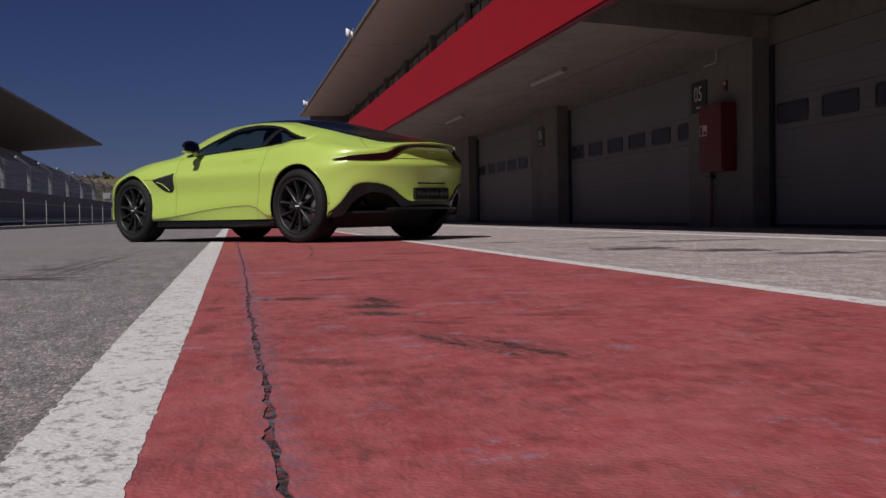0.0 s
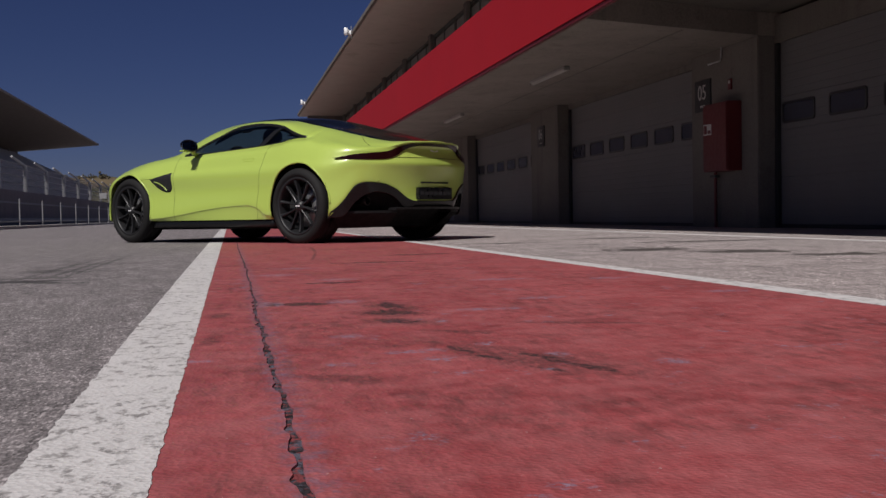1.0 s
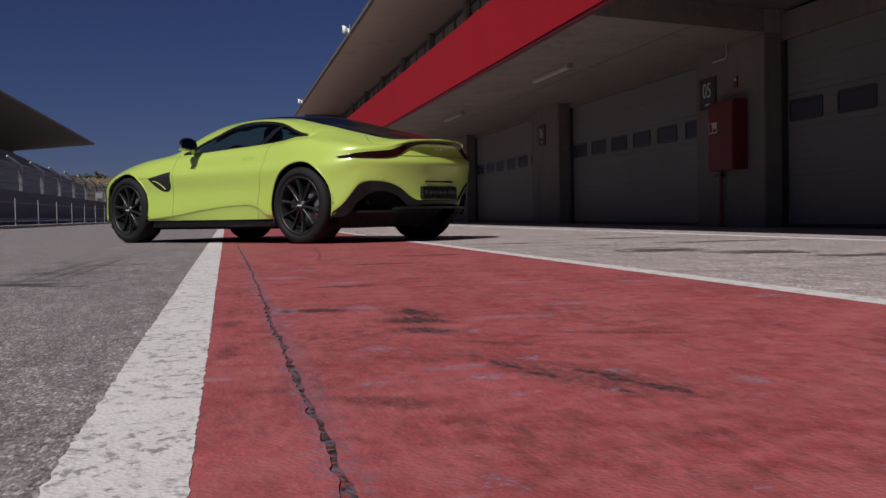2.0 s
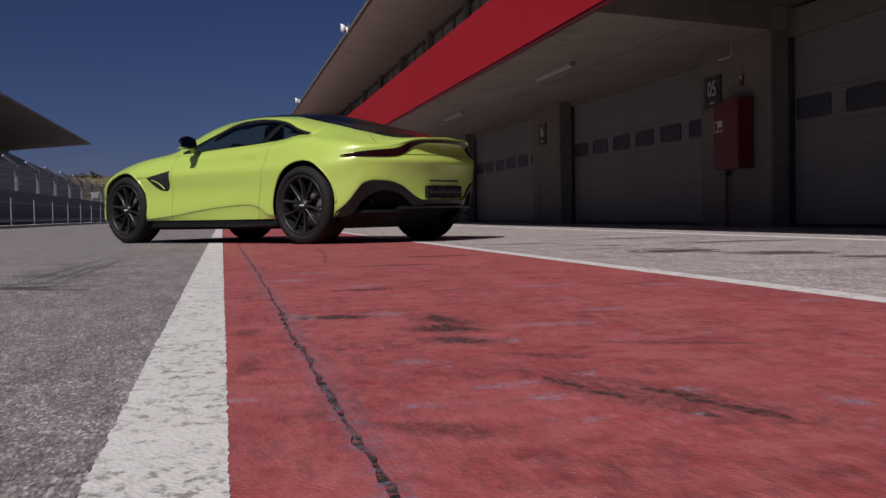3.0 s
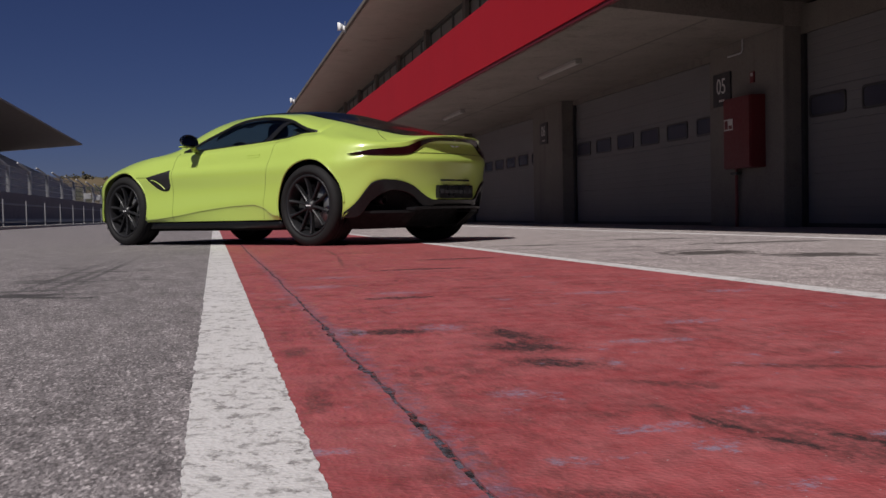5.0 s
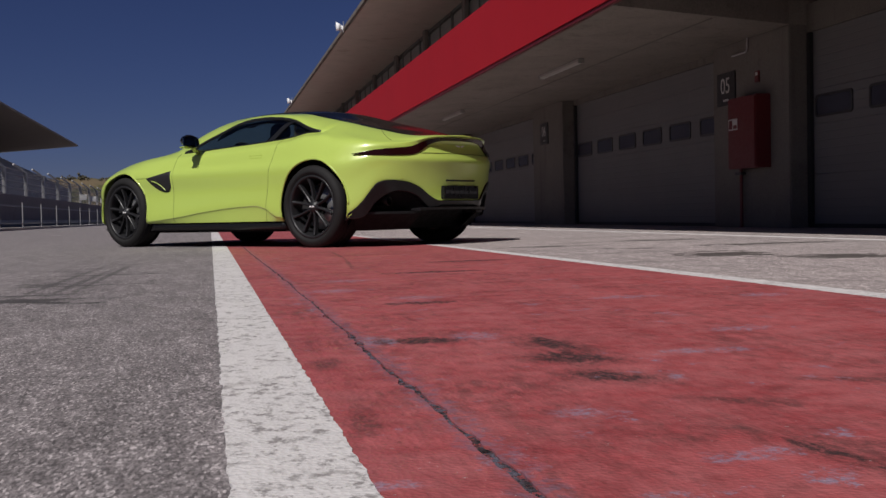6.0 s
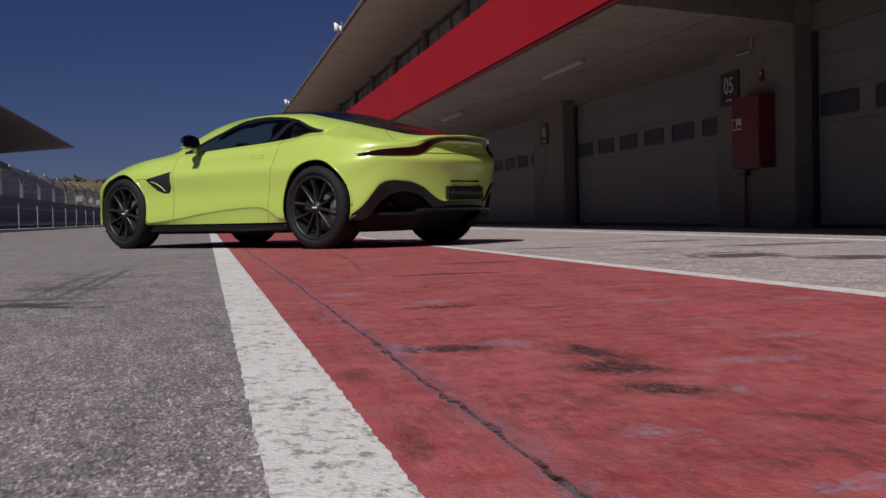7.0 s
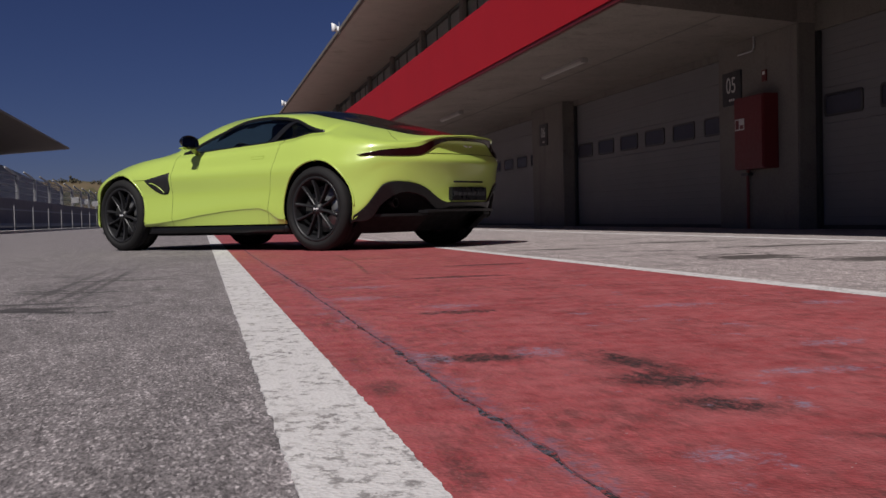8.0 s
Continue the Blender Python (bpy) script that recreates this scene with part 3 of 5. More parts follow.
def door_section(y0, y1, z0, z1):
    """One ribbed section of a sectional door."""
    bm = bmesh.new()
    prof = []
    n = max(2, round((z1 - z0) / 0.094))
    for i in range(n):
        a, b = z0 + (z1 - z0) * i / n, z0 + (z1 - z0) * (i + 1) / n
        prof += [(0.0022, a + 0.002), (0.0, a + 0.008), (0.0, b - 0.008), (0.0022, b - 0.002)]
    rows = [[bm.verts.new((DOORS + x, y, z)) for x, z in prof] for y in (y0, y1)]
    back = [[bm.verts.new((DOORS + 0.04, y, z)) for z in (z0 + 0.003, z1 - 0.003)] for y in (y0, y1)]
    for k in range(len(prof) - 1):
        bm.faces.new((rows[0][k], rows[0][k + 1], rows[1][k + 1], rows[1][k]))
    bm.faces.new((rows[0][-1], back[0][1], back[1][1], rows[1][-1]))
    bm.faces.new((rows[0][0], rows[1][0], back[1][0], back[0][0]))
    bmesh.ops.recalc_face_normals(bm, faces=bm.faces[:])
    return bm


def garage_door(k, y0):
    """A sectional door 6 m wide with a row of six windows."""
    y1 = y0 + PITCH - PIER
    d = structure("door_%d" % k, box((DOORS - 0.02, y0, 0.0), (DOORS + 0.04, y1, 0.05)), M_DARKMETAL, "closed grey sectional garage door with six small windows")
    for z0, z1 in ((0.05, 0.65), (0.65, 1.25), (1.25, 1.67), (1.67, 2.05), (2.05, 2.38)):
        part("panel", door_section(y0 + 0.01, y1 - 0.01, z0, z1), M_DOOR, d)
    # dark strip added for the dark gap where the door meets the pillar
    part("track", box((DOORS - 0.055, y1 - 0.075, 0.0), (DOORS - 0.006, y1 - 0.004, 2.355), 0.004), M_DARKMETAL, d, "dark strip in the corner between door and pillar")
    for i in range(6):
        a = y1 - 0.11 - i * 1.005 - 0.715
        outer, inner = soft_rect(a, a + 0.715, 1.325, 1.598, 0.05, DOORS - 0.012), soft_rect(a + 0.03, a + 0.685, 1.355, 1.568, 0.04, DOORS - 0.012)
        w = part("window_frame", frame_ring(outer, inner, 0.03), M_DARKMETAL, d, "dark rounded window frame")
        part("pane", slab_from([(x + 0.008, y, z) for x, y, z in inner], 0.006), M_DOORPANE, w)


for k in bays:
    if FIRST + (k + 1) * PITCH < Y1:
        garage_door(k + 7, FIRST + k * PITCH + PIER)


def text_mesh(body, size, m, depth=0.002):
    cu = bpy.data.curves.new("lettering", "FONT")
    cu.body, cu.size, cu.extrude, cu.align_x, cu.align_y = body, size, depth, "CENTER", "CENTER"
    tmp = new("lettering", cu)
    me = bpy.data.meshes.new_from_object(tmp)
    bpy.data.objects.remove(tmp)
    me.transform(m)
    return me


FACING = Matrix(((0, 0, -1, 0), (-1, 0, 0, 0), (0, 1, 0, 0), (0, 0, 0, 1)))     # text on a wall that looks towards -x


def number_sign(body, y, z):
    s = finish("number_sign", box((WALL - 0.018, y - 0.24, z - 0.222), (WALL, y + 0.24, z + 0.222), 0.004), M_SIGN)
    tagged(s, "square black garage number sign with white digits", "sign", "garage number signs")
    me = text_mesh(body, 0.30, Matrix.Translation((WALL - 0.0205, y + 0.01, z + 0.035)) @ FACING @ Matrix.Diagonal((0.85, 1.0, 1, 1)))
    me.materials.append(M_SIGNTEXT)
    t = new("digits", me)
    t.parent = s
    tagged(t, "white digits")
    b = bmesh.new()
    for i in range(3):
        add_box(b, (WALL - 0.021, y - 0.07 + i * 0.05, z - 0.165), (WALL - 0.017, y - 0.035 + i * 0.05, z - 0.135))
    part("small_lettering", b, M_SIGNTEXT, s, "small white bars")


number_sign("05", 16.745, 1.868)
number_sign("06", 24.28, 1.895)

# hose cabinet, its pipe and the alarm above it
cab = finish("hose_cabinet", box((6.512, 15.67, 0.765), (WALL, 16.36, 1.682), 0.008), M_CABINET)
tagged(cab, "red metal fire hose cabinet fixed to the concrete pillar", "cabinet")
part("cabinet_door", box((6.50, 15.69, 0.785), (6.512, 16.34, 1.662), 0.004), M_CABINET, cab, "red cabinet door")
pl = part("pictogram", box((6.4965, 16.10, 1.268), (6.50, 16.32, 1.412)), M_SIGNTEXT, cab, "white pictogram plate")
pb = bmesh.new()
add_box(pb, (6.4945, 16.225, 1.283), (6.4967, 16.305, 1.397))
add_box(pb, (6.4945, 16.115, 1.283), (6.4967, 16.20, 1.33))
part("picture", pb, M_CABINET, pl)
pipe = finish("fire_pipe", tube([(6.66, 16.30, 0.0), (6.66, 16.30, 0.765)], 0.022, 10), M_CABINET)
tagged(pipe, "thin red fire pipe rising from the floor to the cabinet", "pipe")
part("valve", box((6.62, 16.24, 0.69), (6.70, 16.40, 0.73), 0.008), M_DARKMETAL, pipe, "dark valve collar")
al = finish("alarm_sign", box((WALL - 0.02, 15.91, 1.86), (WALL, 16.01, 2.005), 0.004), M_CABINET)
tagged(al, "small red and white alarm sign on the pillar", "sign")
part("picture", box((WALL - 0.023, 15.935, 1.945), (WALL - 0.019, 15.985, 1.985)), M_SIGNTEXT, al)
con = finish("conduit", tube([(6.69, 16.17, 2.46), (6.69, 16.17, 2.32), (6.69, 16.21, 2.28), (6.69, 16.55, 2.28)], 0.012, 8), M_STEEL)
tagged(con, "thin grey conduit bent along the pillar", "conduit")


def ceiling_lamp(y0):
    """A surface-mounted double fluorescent fitting, 1.8 m long."""
    lamp = finish("ceiling_lamp", box((5.06, y0, 2.425), (5.16, y0 + 1.76, CEIL), 0.01), M_LAMPBODY)
    tagged(lamp, "unlit fluorescent batten lamp under the soffit", "lamp", "soffit lamps")
    part("diffuser", box((5.07, y0 + 0.03, 2.395), (5.15, y0 + 1.73, 2.428), 0.012), M_LAMPDIFF, lamp, "milky diffuser")
    for y in (y0, y0 + 1.73):
        part("end_cap", box((5.065, y, 2.39), (5.155, y + 0.03, 2.43), 0.004), M_LAMPBODY, lamp)


for k in range(5):
    ceiling_lamp(17.98 + k * 6.9)


def flag(y):
    y += 0.27
    f = finish("flag", tube([(3.55, y, 5.26), (3.55, y, 5.58)], 0.010, 8), M_STEEL)
    tagged(f, "small white flag on a thin pole at the canopy's edge", "flag", "canopy flags")
    bm = bmesh.new()
    rows = []
    for i in range(9):
        s = i / 8
        yy, w = 0.04 * math.sin(s * 7), 0.14 + 0.10 * s
        rows.append([bm.verts.new((3.55 - 0.20 * s, y + yy, 5.46 + 0.10 * s - t * w)) for t in (0, 0.5, 1)])
    for p, q in zip(rows, rows[1:]):
        for k in range(2):
            bm.faces.new((p[k], p[k + 1], q[k + 1], q[k]))
    thick(part("cloth", bm, M_FLAG, f, "white cloth", True), 0.004)


flag(31.4)
flag(48.9)

# ---- pit wall, fence and grandstand across the track ----
structure("kerb", box((-8.3, 20, -0.1), (-7.5, 200, 0.11), 0.02), M_KERB, "low concrete kerb along the pit lane")


def fence_post(y):
    p = finish("fence_post", box((-8.045, y - 0.02, 0.10), (-8.0, y + 0.02, 1.17), 0.005), M_POST)
    tagged(p, "thin galvanised steel fence post on the kerb", "post", "pit fence posts")
    return p


first = fence_post(25.95)
for k in range(1, 26):
    copy_thing(first, Matrix.Translation((0, 4.9 * k, 0)))
rail = tagged(finish("fence_rail", box((-8.05, 20, 0.25), (-8.0, 160, 0.30)), M_POST), "long horizontal rail of the pit fence", "rail")
structure("wall_barrier", box((-14.6, 10, 0), (-14.0, 320, 2.38), 0.03), M_BARRIER, "dark barrier wall beside the track")
structure("trim_barrier_band", box((-13.99, 10, 1.50), (-13.94, 320, 1.62)), M_POST, "thin rail along the middle of the barrier")
structure("trim_barrier_rail", box((-13.98, 10, 0.30), (-13.9, 320, 0.52)), M_POST, "pale rail along the barrier")


def catch_post(y):
    p = finish("catch_fence_post", box((-14.2, y - 0.16, 2.38), (-13.95, y + 0.16, 4.25), 0.02), M_CATCHPOST)
    tagged(p, "tall steel catch fence post with a cranked head", "post", "catch fence posts")
    part("head", tube([(-14.05, y, 4.2), (-14.35, y - 0.4, 4.5), (-14.75, y - 1.0, 4.85)], 0.09, 6), M_CATCHPOST, p, "cranked head")
    return p


first = catch_post(37.2)
for k in range(1, 30):
    copy_thing(first, Matrix.Translation((0, 8.4 * k, 0)))
net = tagged(finish("catch_fence", box((-14.12, 20, 2.4), (-14.08, 300, 4.3)), M_FENCE), "wire mesh of the catch fence", "fence")
for z in (2.9, 3.4, 3.9, 4.25):
    part("cable", tube([(-14.05, 20, z), (-14.05, 300, z)], 0.03, 5), M_POST, net)
for y in (120.7, 129.7, 141.7, 153.7):
    b = finish("advert_board", box((-14.10, y, 2.70), (-13.35, y + 0.08, 3.32), 0.01), M_BOARD)
    tagged(b, "plain white board hung on the catch fence", "board", "fence boards")

stand = new("grandstand")
tagged(stand, "long grandstand with grey seats under a dark cantilever roof", "grandstand")
bm = bmesh.new()
prof = [(-30, 0.0), (-30, 7.3)]
for i in range(22):
    prof += [(-30 - i * 0.72, 7.3 + i * 0.367), (-30 - i * 0.72, 7.667 + i * 0.367)]
prof += [(-30 - 22 * 0.72, 7.3 + 22 * 0.367), (-46.5, 0.0)]
rows = [[bm.verts.new((x, y, z)) for x, z in prof] for y in (40, 236)]
for k in range(len(prof)):
    bm.faces.new((rows[0][k], rows[0][(k + 1) % len(prof)], rows[1][(k + 1) % len(prof)], rows[1][k]))
bm.faces.new(rows[0])
bm.faces.new(rows[1])
bmesh.ops.recalc_face_normals(bm, faces=bm.faces[:])
part("terrace", bm, M_SEATS, stand, "grey stepped seating")
bm = bmesh.new()
rows = [[bm.verts.new((x, y, z)) for x, z in ((-28, 17.0), (-45.5, 15.6), (-47, 15.9), (-47, 17.6), (-28, 17.3))] for y in (30, 237)]
for k in range(5):
    bm.faces.new((rows[0][k], rows[0][(k + 1) % 5], rows[1][(k + 1) % 5], rows[1][k]))
bm.faces.new(rows[0])
bm.faces.new(rows[1])
bmesh.ops.recalc_face_normals(bm, faces=bm.faces[:])
part("roof", bm, M_STANDROOF, stand, "dark cantilever roof")
part("back_wall", box((-47.2, 40, 0), (-46.6, 236, 15.8)), M_BARRIER, stand, "dark rear wall")
for k in range(25):
    part("column", box((-45.4, 41 + k * 8.1, 13.0), (-44.8, 41.6 + k * 8.1, 15.8)), M_POST, stand)

# ---- hills behind ----
bm = bmesh.new()
rows = []
for i in range(101):
    x = -420 + i * 9.0
    h = 20.5 + 3 * noise.noise(Vector((x * 0.008, 1.0, 0))) + 1.5 * noise.noise(Vector((x * 0.03, 5.0, 0))) - 0.045 * max(0, x + 75)
    rows.append([bm.verts.new((x, 420 + 60 * s, -0.5 + h * s ** 0.8 + 1.5 * s * noise.noise(Vector((x * 0.05, s * 7, 2))))) for s in (0, 0.25, 0.5, 0.75, 1.0)] + [bm.verts.new((x, 560, h * 0.6)), bm.verts.new((x, 900, -1.0))])
for p, q in zip(rows, rows[1:]):
    for k in range(6):
        bm.faces.new((p[k], q[k], q[k + 1], p[k + 1]))
structure("backdrop_hill", bm, M_HILL, "dry brown hillside beyond the circuit", True)
rnd = random.Random(5)
clump = bmesh.new()
bmesh.ops.create_icosphere(clump, subdivisions=1, radius=1.0)
ball_v = [v.co.copy() for v in clump.verts]
ball_f = [[v.index for v in f.verts] for f in clump.faces]
clump.free()
verts, faces = [], []
for i in range(210):
    x = rnd.uniform(-260, 60)
    h = 20.5 + 3 * noise.noise(Vector((x * 0.008, 1.0, 0))) + 1.5 * noise.noise(Vector((x * 0.03, 5.0, 0))) - 0.045 * max(0, x + 75)
    size = rnd.uniform(0.4, 1.1) * (2.0 if rnd.random() < 0.1 else 1)
    for c in range(9):
        m = Matrix.Translation((x + rnd.gauss(0, size * 0.5), 478 + rnd.uniform(-3, 6), h - 0.9 + size * 0.6 + rnd.gauss(0, size * 0.45))) @ pose(0, 0, 0, rnd.uniform(0, 360), rnd.uniform(0, 360), 0)
        r = size * rnd.uniform(0.25, 0.55)
        n0 = len(verts)
        verts += [m @ (v * r * rnd.uniform(0.75, 1.25)) for v in ball_v]
        faces += [[n0 + k for k in f] for f in ball_f]
me = bpy.data.meshes.new("hill_scrub")
me.from_pydata(verts, [], faces)
me.materials.append(M_LEAVES)
tagged(new("hill_scrub", me), "dark green scrub and small trees along the hill's crest", "scrub", kind="stuff")

# ---- the car ----
def knots(*pairs):
    """A smooth curve through (x, value) pairs."""
    xs = np.array([p[0] for p in pairs], float)
    vs = np.array([p[1] for p in pairs], float)
    o = np.argsort(xs)
    xs, vs = xs[o], vs[o]
    h, d = np.diff(xs), np.diff(vs) / np.diff(xs)
    m = np.zeros(len(xs))
    m[0], m[-1] = d[0], d[-1]
    for i in range(1, len(xs) - 1):
        if d[i - 1] * d[i] > 0:
            w1, w2 = 2 * h[i] + h[i - 1], h[i] + 2 * h[i - 1]
            m[i] = (w1 + w2) / (w1 / d[i - 1] + w2 / d[i])

    def f(x):
        i = int(min(max(np.searchsorted(xs, x) - 1, 0), len(xs) - 2))
        s = min(max((x - xs[i]) / h[i], 0.0), 1.0)
        return float(vs[i] * (2 * s**3 - 3 * s**2 + 1) + h[i] * m[i] * (s**3 - 2 * s**2 + s)
                     + vs[i + 1] * (3 * s**2 - 2 * s**3) + h[i] * m[i + 1] * (s**3 - s**2))
    return f


TAIL_X, TAIL_L, TAIL_P, NOSE_X, NOSE_L, NOSE_P = -0.925, 0.70, 2.1, 3.49, 0.60, 2.3
SILL_Z = 0.235
WIDE = knots((-0.95, 0.93), (-0.45, 0.955), (0.0, 0.968), (0.35, 0.950), (0.75, 0.927), (1.1, 0.914), (1.5, 0.908), (2.1, 0.925), (2.6, 0.945), (3.0, 0.945), (3.55, 0.90))
WAIST = knots((-0.95, 0.0), (-0.2, 0.006), (0.4, 0.008), (1.2, 0.013), (2.0, 0.020), (2.4, 0.016), (3.5, 0.0))
BELT_Y = knots((-0.95, 0.915), (-0.6, 0.895), (-0.42, 0.85), (-0.25, 0.80), (0.0, 0.765), (0.3, 0.785), (0.8, 0.80), (1.4, 0.805), (1.9, 0.79), (2.3, 0.775), (2.7, 0.775), (3.0, 0.76), (3.2, 0.70), (3.4, 0.62), (3.55, 0.55))
BELT_Z = knots((-0.95, 0.928), (-0.91, 0.926), (-0.885, 0.921), (-0.86, 0.908), (-0.835, 0.888), (-0.80, 0.870), (-0.74, 0.862), (-0.62, 0.866), (-0.48, 0.888), (-0.2, 0.955), (0.0, 0.998), (0.15, 0.998), (0.4, 0.97), (0.8, 0.943), (1.2, 0.928), (1.7, 0.91), (2.1, 0.905),
               (2.4, 0.888), (2.64, 0.860), (2.84, 0.822), (2.94, 0.798), (3.03, 0.757), (3.1, 0.702), (3.18, 0.620), (3.26, 0.53), (3.48, 0.44))
GLASS_Z = knots((0.0, 1.012), (0.1, 1.03), (0.22, 1.066), (0.36, 1.11), (0.51, 1.145), (0.67, 1.175), (0.82, 1.188), (0.99, 1.182), (1.15, 1.155), (1.32, 1.10), (1.54, 1.03), (1.77, 0.95), (1.88, 0.92))
RAIL_Z = knots((-0.95, 0.938), (-0.75, 0.936), (-0.39, 1.01), (-0.04, 1.095), (0.32, 1.168), (0.65, 1.212), (0.81, 1.223), (0.97, 1.226), (1.13, 1.222), (1.3, 1.209), (1.48, 1.177),
               (1.65, 1.13), (1.84, 1.06), (1.98, 1.0), (2.08, 0.96), (2.4, 0.915), (2.75, 0.872), (3.0, 0.81), (3.15, 0.745), (3.3, 0.65), (3.48, 0.48))
RAIL_Y = knots((-0.95, 0.52), (-0.4, 0.52), (0.3, 0.53), (0.8, 0.545), (1.3, 0.57), (1.8, 0.63), (2.1, 0.66), (2.6, 0.60), (3.55, 0.4))
ROOF_Z = knots((-0.95, 0.942), (-0.75, 0.946), (-0.4, 1.022), (0.0, 1.110), (0.3, 1.198), (0.7, 1.266), (1.0, 1.284), (1.3, 1.258), (1.7, 1.12), (2.08, 0.966), (2.5, 0.928), (2.8, 0.888), (3.1, 0.80), (3.3, 0.69), (3.48, 0.50))
CUT_REAR = knots((0.0, 0.370), (0.28, 0.372), (0.324, 0.383), (0.393, 0.427), (0.473, 0.487), (0.593, 0.533), (0.716, 0.545), (0.787, 0.523), (0.819, 0.471), (0.862, 0.38), (0.893, 0.319), (0.912, 0.288), (0.94, 0.24))
TAIL_IN = knots((0.3, 0.03), (0.37, 0.03), (0.42, 0.038), (0.5, 0.034), (0.60, 0.018), (0.68, -0.002), (0.725, -0.014), (0.75, -0.004), (0.86, 0.030), (0.89, 0.018), (0.918, -0.015), (0.96, -0.015))
CREASE = knots((-0.3, 0.262), (0.38, 0.272), (0.54, 0.345), (0.70, 0.371), (0.95, 0.366), (1.46, 0.330), (1.86, 0.285), (2.3, 0.256), (3.5, 0.255))


def round_end(x):
    r = 1.0
    if x < TAIL_X + TAIL_L:
        r = max(0.0, 1 - ((TAIL_X + TAIL_L - x) / TAIL_L) ** TAIL_P) ** (1 / TAIL_P)
    if x > NOSE_X - NOSE_L:
        r = max(0.0, 1 - ((x - NOSE_X + NOSE_L) / NOSE_L) ** NOSE_P) ** (1 / NOSE_P)
    return r


def controls(x):
    w, by, bz = WIDE(x), BELT_Y(x), BELT_Z(x)
    ry, rz, cz = RAIL_Y(x), RAIL_Z(x), ROOF_Z(x)
    if 0.0 < x < 1.88:
        gz = max(GLASS_Z(x), bz + 0.012)
        gy = by - (gz - bz) * 0.42
    else:
        gz, gy = bz + 0.35 * (rz - bz), by + 0.30 * (ry - by)
    z0, tuck = SILL_Z, 0.030
    if x < -0.40:
        z0, tuck = CUT_REAR(w * round_end(x)), 0.004

    def up(z):
        if x > 2.4 and z > 0.45:
            z = 0.45 + (z - 0.45) * min(1.0, max(0.02, bz - 0.45) / 0.438)
        return z0 + (z - SILL_Z) * (bz - z0) / (bz - SILL_Z)
    crease = CREASE(x)
    return [(w - tuck, z0), (w - (0.0095 if x > -0.4 else 0.012), up(crease - 0.006)), (w - 0.0015, up(crease + 0.006)), (w - WAIST(x), up(0.53)), (w, up(0.695)), (w - 0.028, up(0.77)), (0.42 * w + 0.58 * by, up(bz - 0.045) if x < 2.4 else bz - 0.1 * (bz - 0.45)), (by, bz),
            (gy, gz), (ry, rz), (ry * 0.5, cz - (cz - rz) * 0.22), (0.0, cz)]


ROWS = 6


def section(x):
    """Points of the half section at x, from the sill over the belt and the rail to the middle of the roof."""
    c = controls(x)
    c = [(2 * c[0][0] - c[1][0], 2 * c[0][1] - c[1][1])] + c + [(-c[-2][0], c[-2][1])]
    c = np.array(c)
    out = []
    for i in range(1, len(c) - 2):
        p0, p1, p2, p3 = c[i - 1], c[i], c[i + 1], c[i + 2]
        k = [max(np.hypot(*(b - a)), 1e-4) ** 0.5 for a, b in ((p0, p1), (p1, p2), (p2, p3))]
        m1 = ((p1 - p0) / k[0] - (p2 - p0) / (k[0] + k[1]) + (p2 - p1) / k[1]) * k[1]
        m2 = ((p2 - p1) / k[1] - (p3 - p1) / (k[1] + k[2]) + (p3 - p2) / k[2]) * k[1]
        for n in range(ROWS):
            s = n / ROWS
            out.append(p1 * (2 * s**3 - 3 * s**2 + 1) + m1 * (s**3 - 2 * s**2 + s) + p2 * (3 * s**2 - 2 * s**3) + m2 * (s**3 - s**2))
    out.append(c[-2])
    out = np.array(out)
    out[:, 0] *= round_end(x)
    return out


def tail_shift(x, z):
    k = min(max((-0.30 - x) / 0.5, 0.0), 1.0)
    return TAIL_IN(z) * k * k


BELT_ROW, GLASS_ROW, RAIL_ROW = 7 * ROWS, 8 * ROWS, 9 * ROWS
stations = [TAIL_X + TAIL_L * (1 - math.sin(a * math.pi / 2)) for a in np.linspace(0, 1, 40)[::-1]]
stations = [TAIL_X] + [s for s in sorted(stations) if s > TAIL_X + 0.0002]
stations += list(np.arange(stations[-1] + 0.026, NOSE_X - NOSE_L, 0.026))
stations += [NOSE_X - NOSE_L + NOSE_L * math.sin(a * math.pi / 2) for a in np.linspace(0.02, 1.0, 32)]
DOOR_REAR, DOOR_FRONT = 0.53, 1.905
stations = [s for s in stations if min(abs(s - DOOR_REAR), abs(s - DOOR_FRONT)) > 0.010]
stations = sorted(stations + [DOOR_REAR - 0.0024, DOOR_REAR + 0.0024, DOOR_FRONT - 0.0024, DOOR_FRONT + 0.0024])
HALF = [section(s) for s in stations]


def lean(x, z):
    """The door's shut lines lean a little with height."""
    k = math.exp(-((x - DOOR_REAR) / 0.22) ** 2)
    return -0.16 * (z - 0.6) * k


def shell_point(i, j, side):
    y, z = HALF[i][j]
    x = stations[i]
    return Vector((x + tail_shift(x, z) + lean(x, z), side * y, z))


ARCHES = ((-0.022, 0.365, 0.392), (2.69, 0.355, 0.392))


def sharpen(bm):
    """Hard edges at the rims and along the crease of the sill, smooth ones elsewhere."""
    bm.normal_update()
    for e in bm.edges:
        a = (e.verts[0].co + e.verts[1].co) / 2
        crease = 0.3 < a.x < 2.3 and abs(a.z - CREASE(a.x)) < 0.010 and e.calc_face_angle(0) > 0.2
        e.smooth = not (e.is_boundary or crease)
    return bm


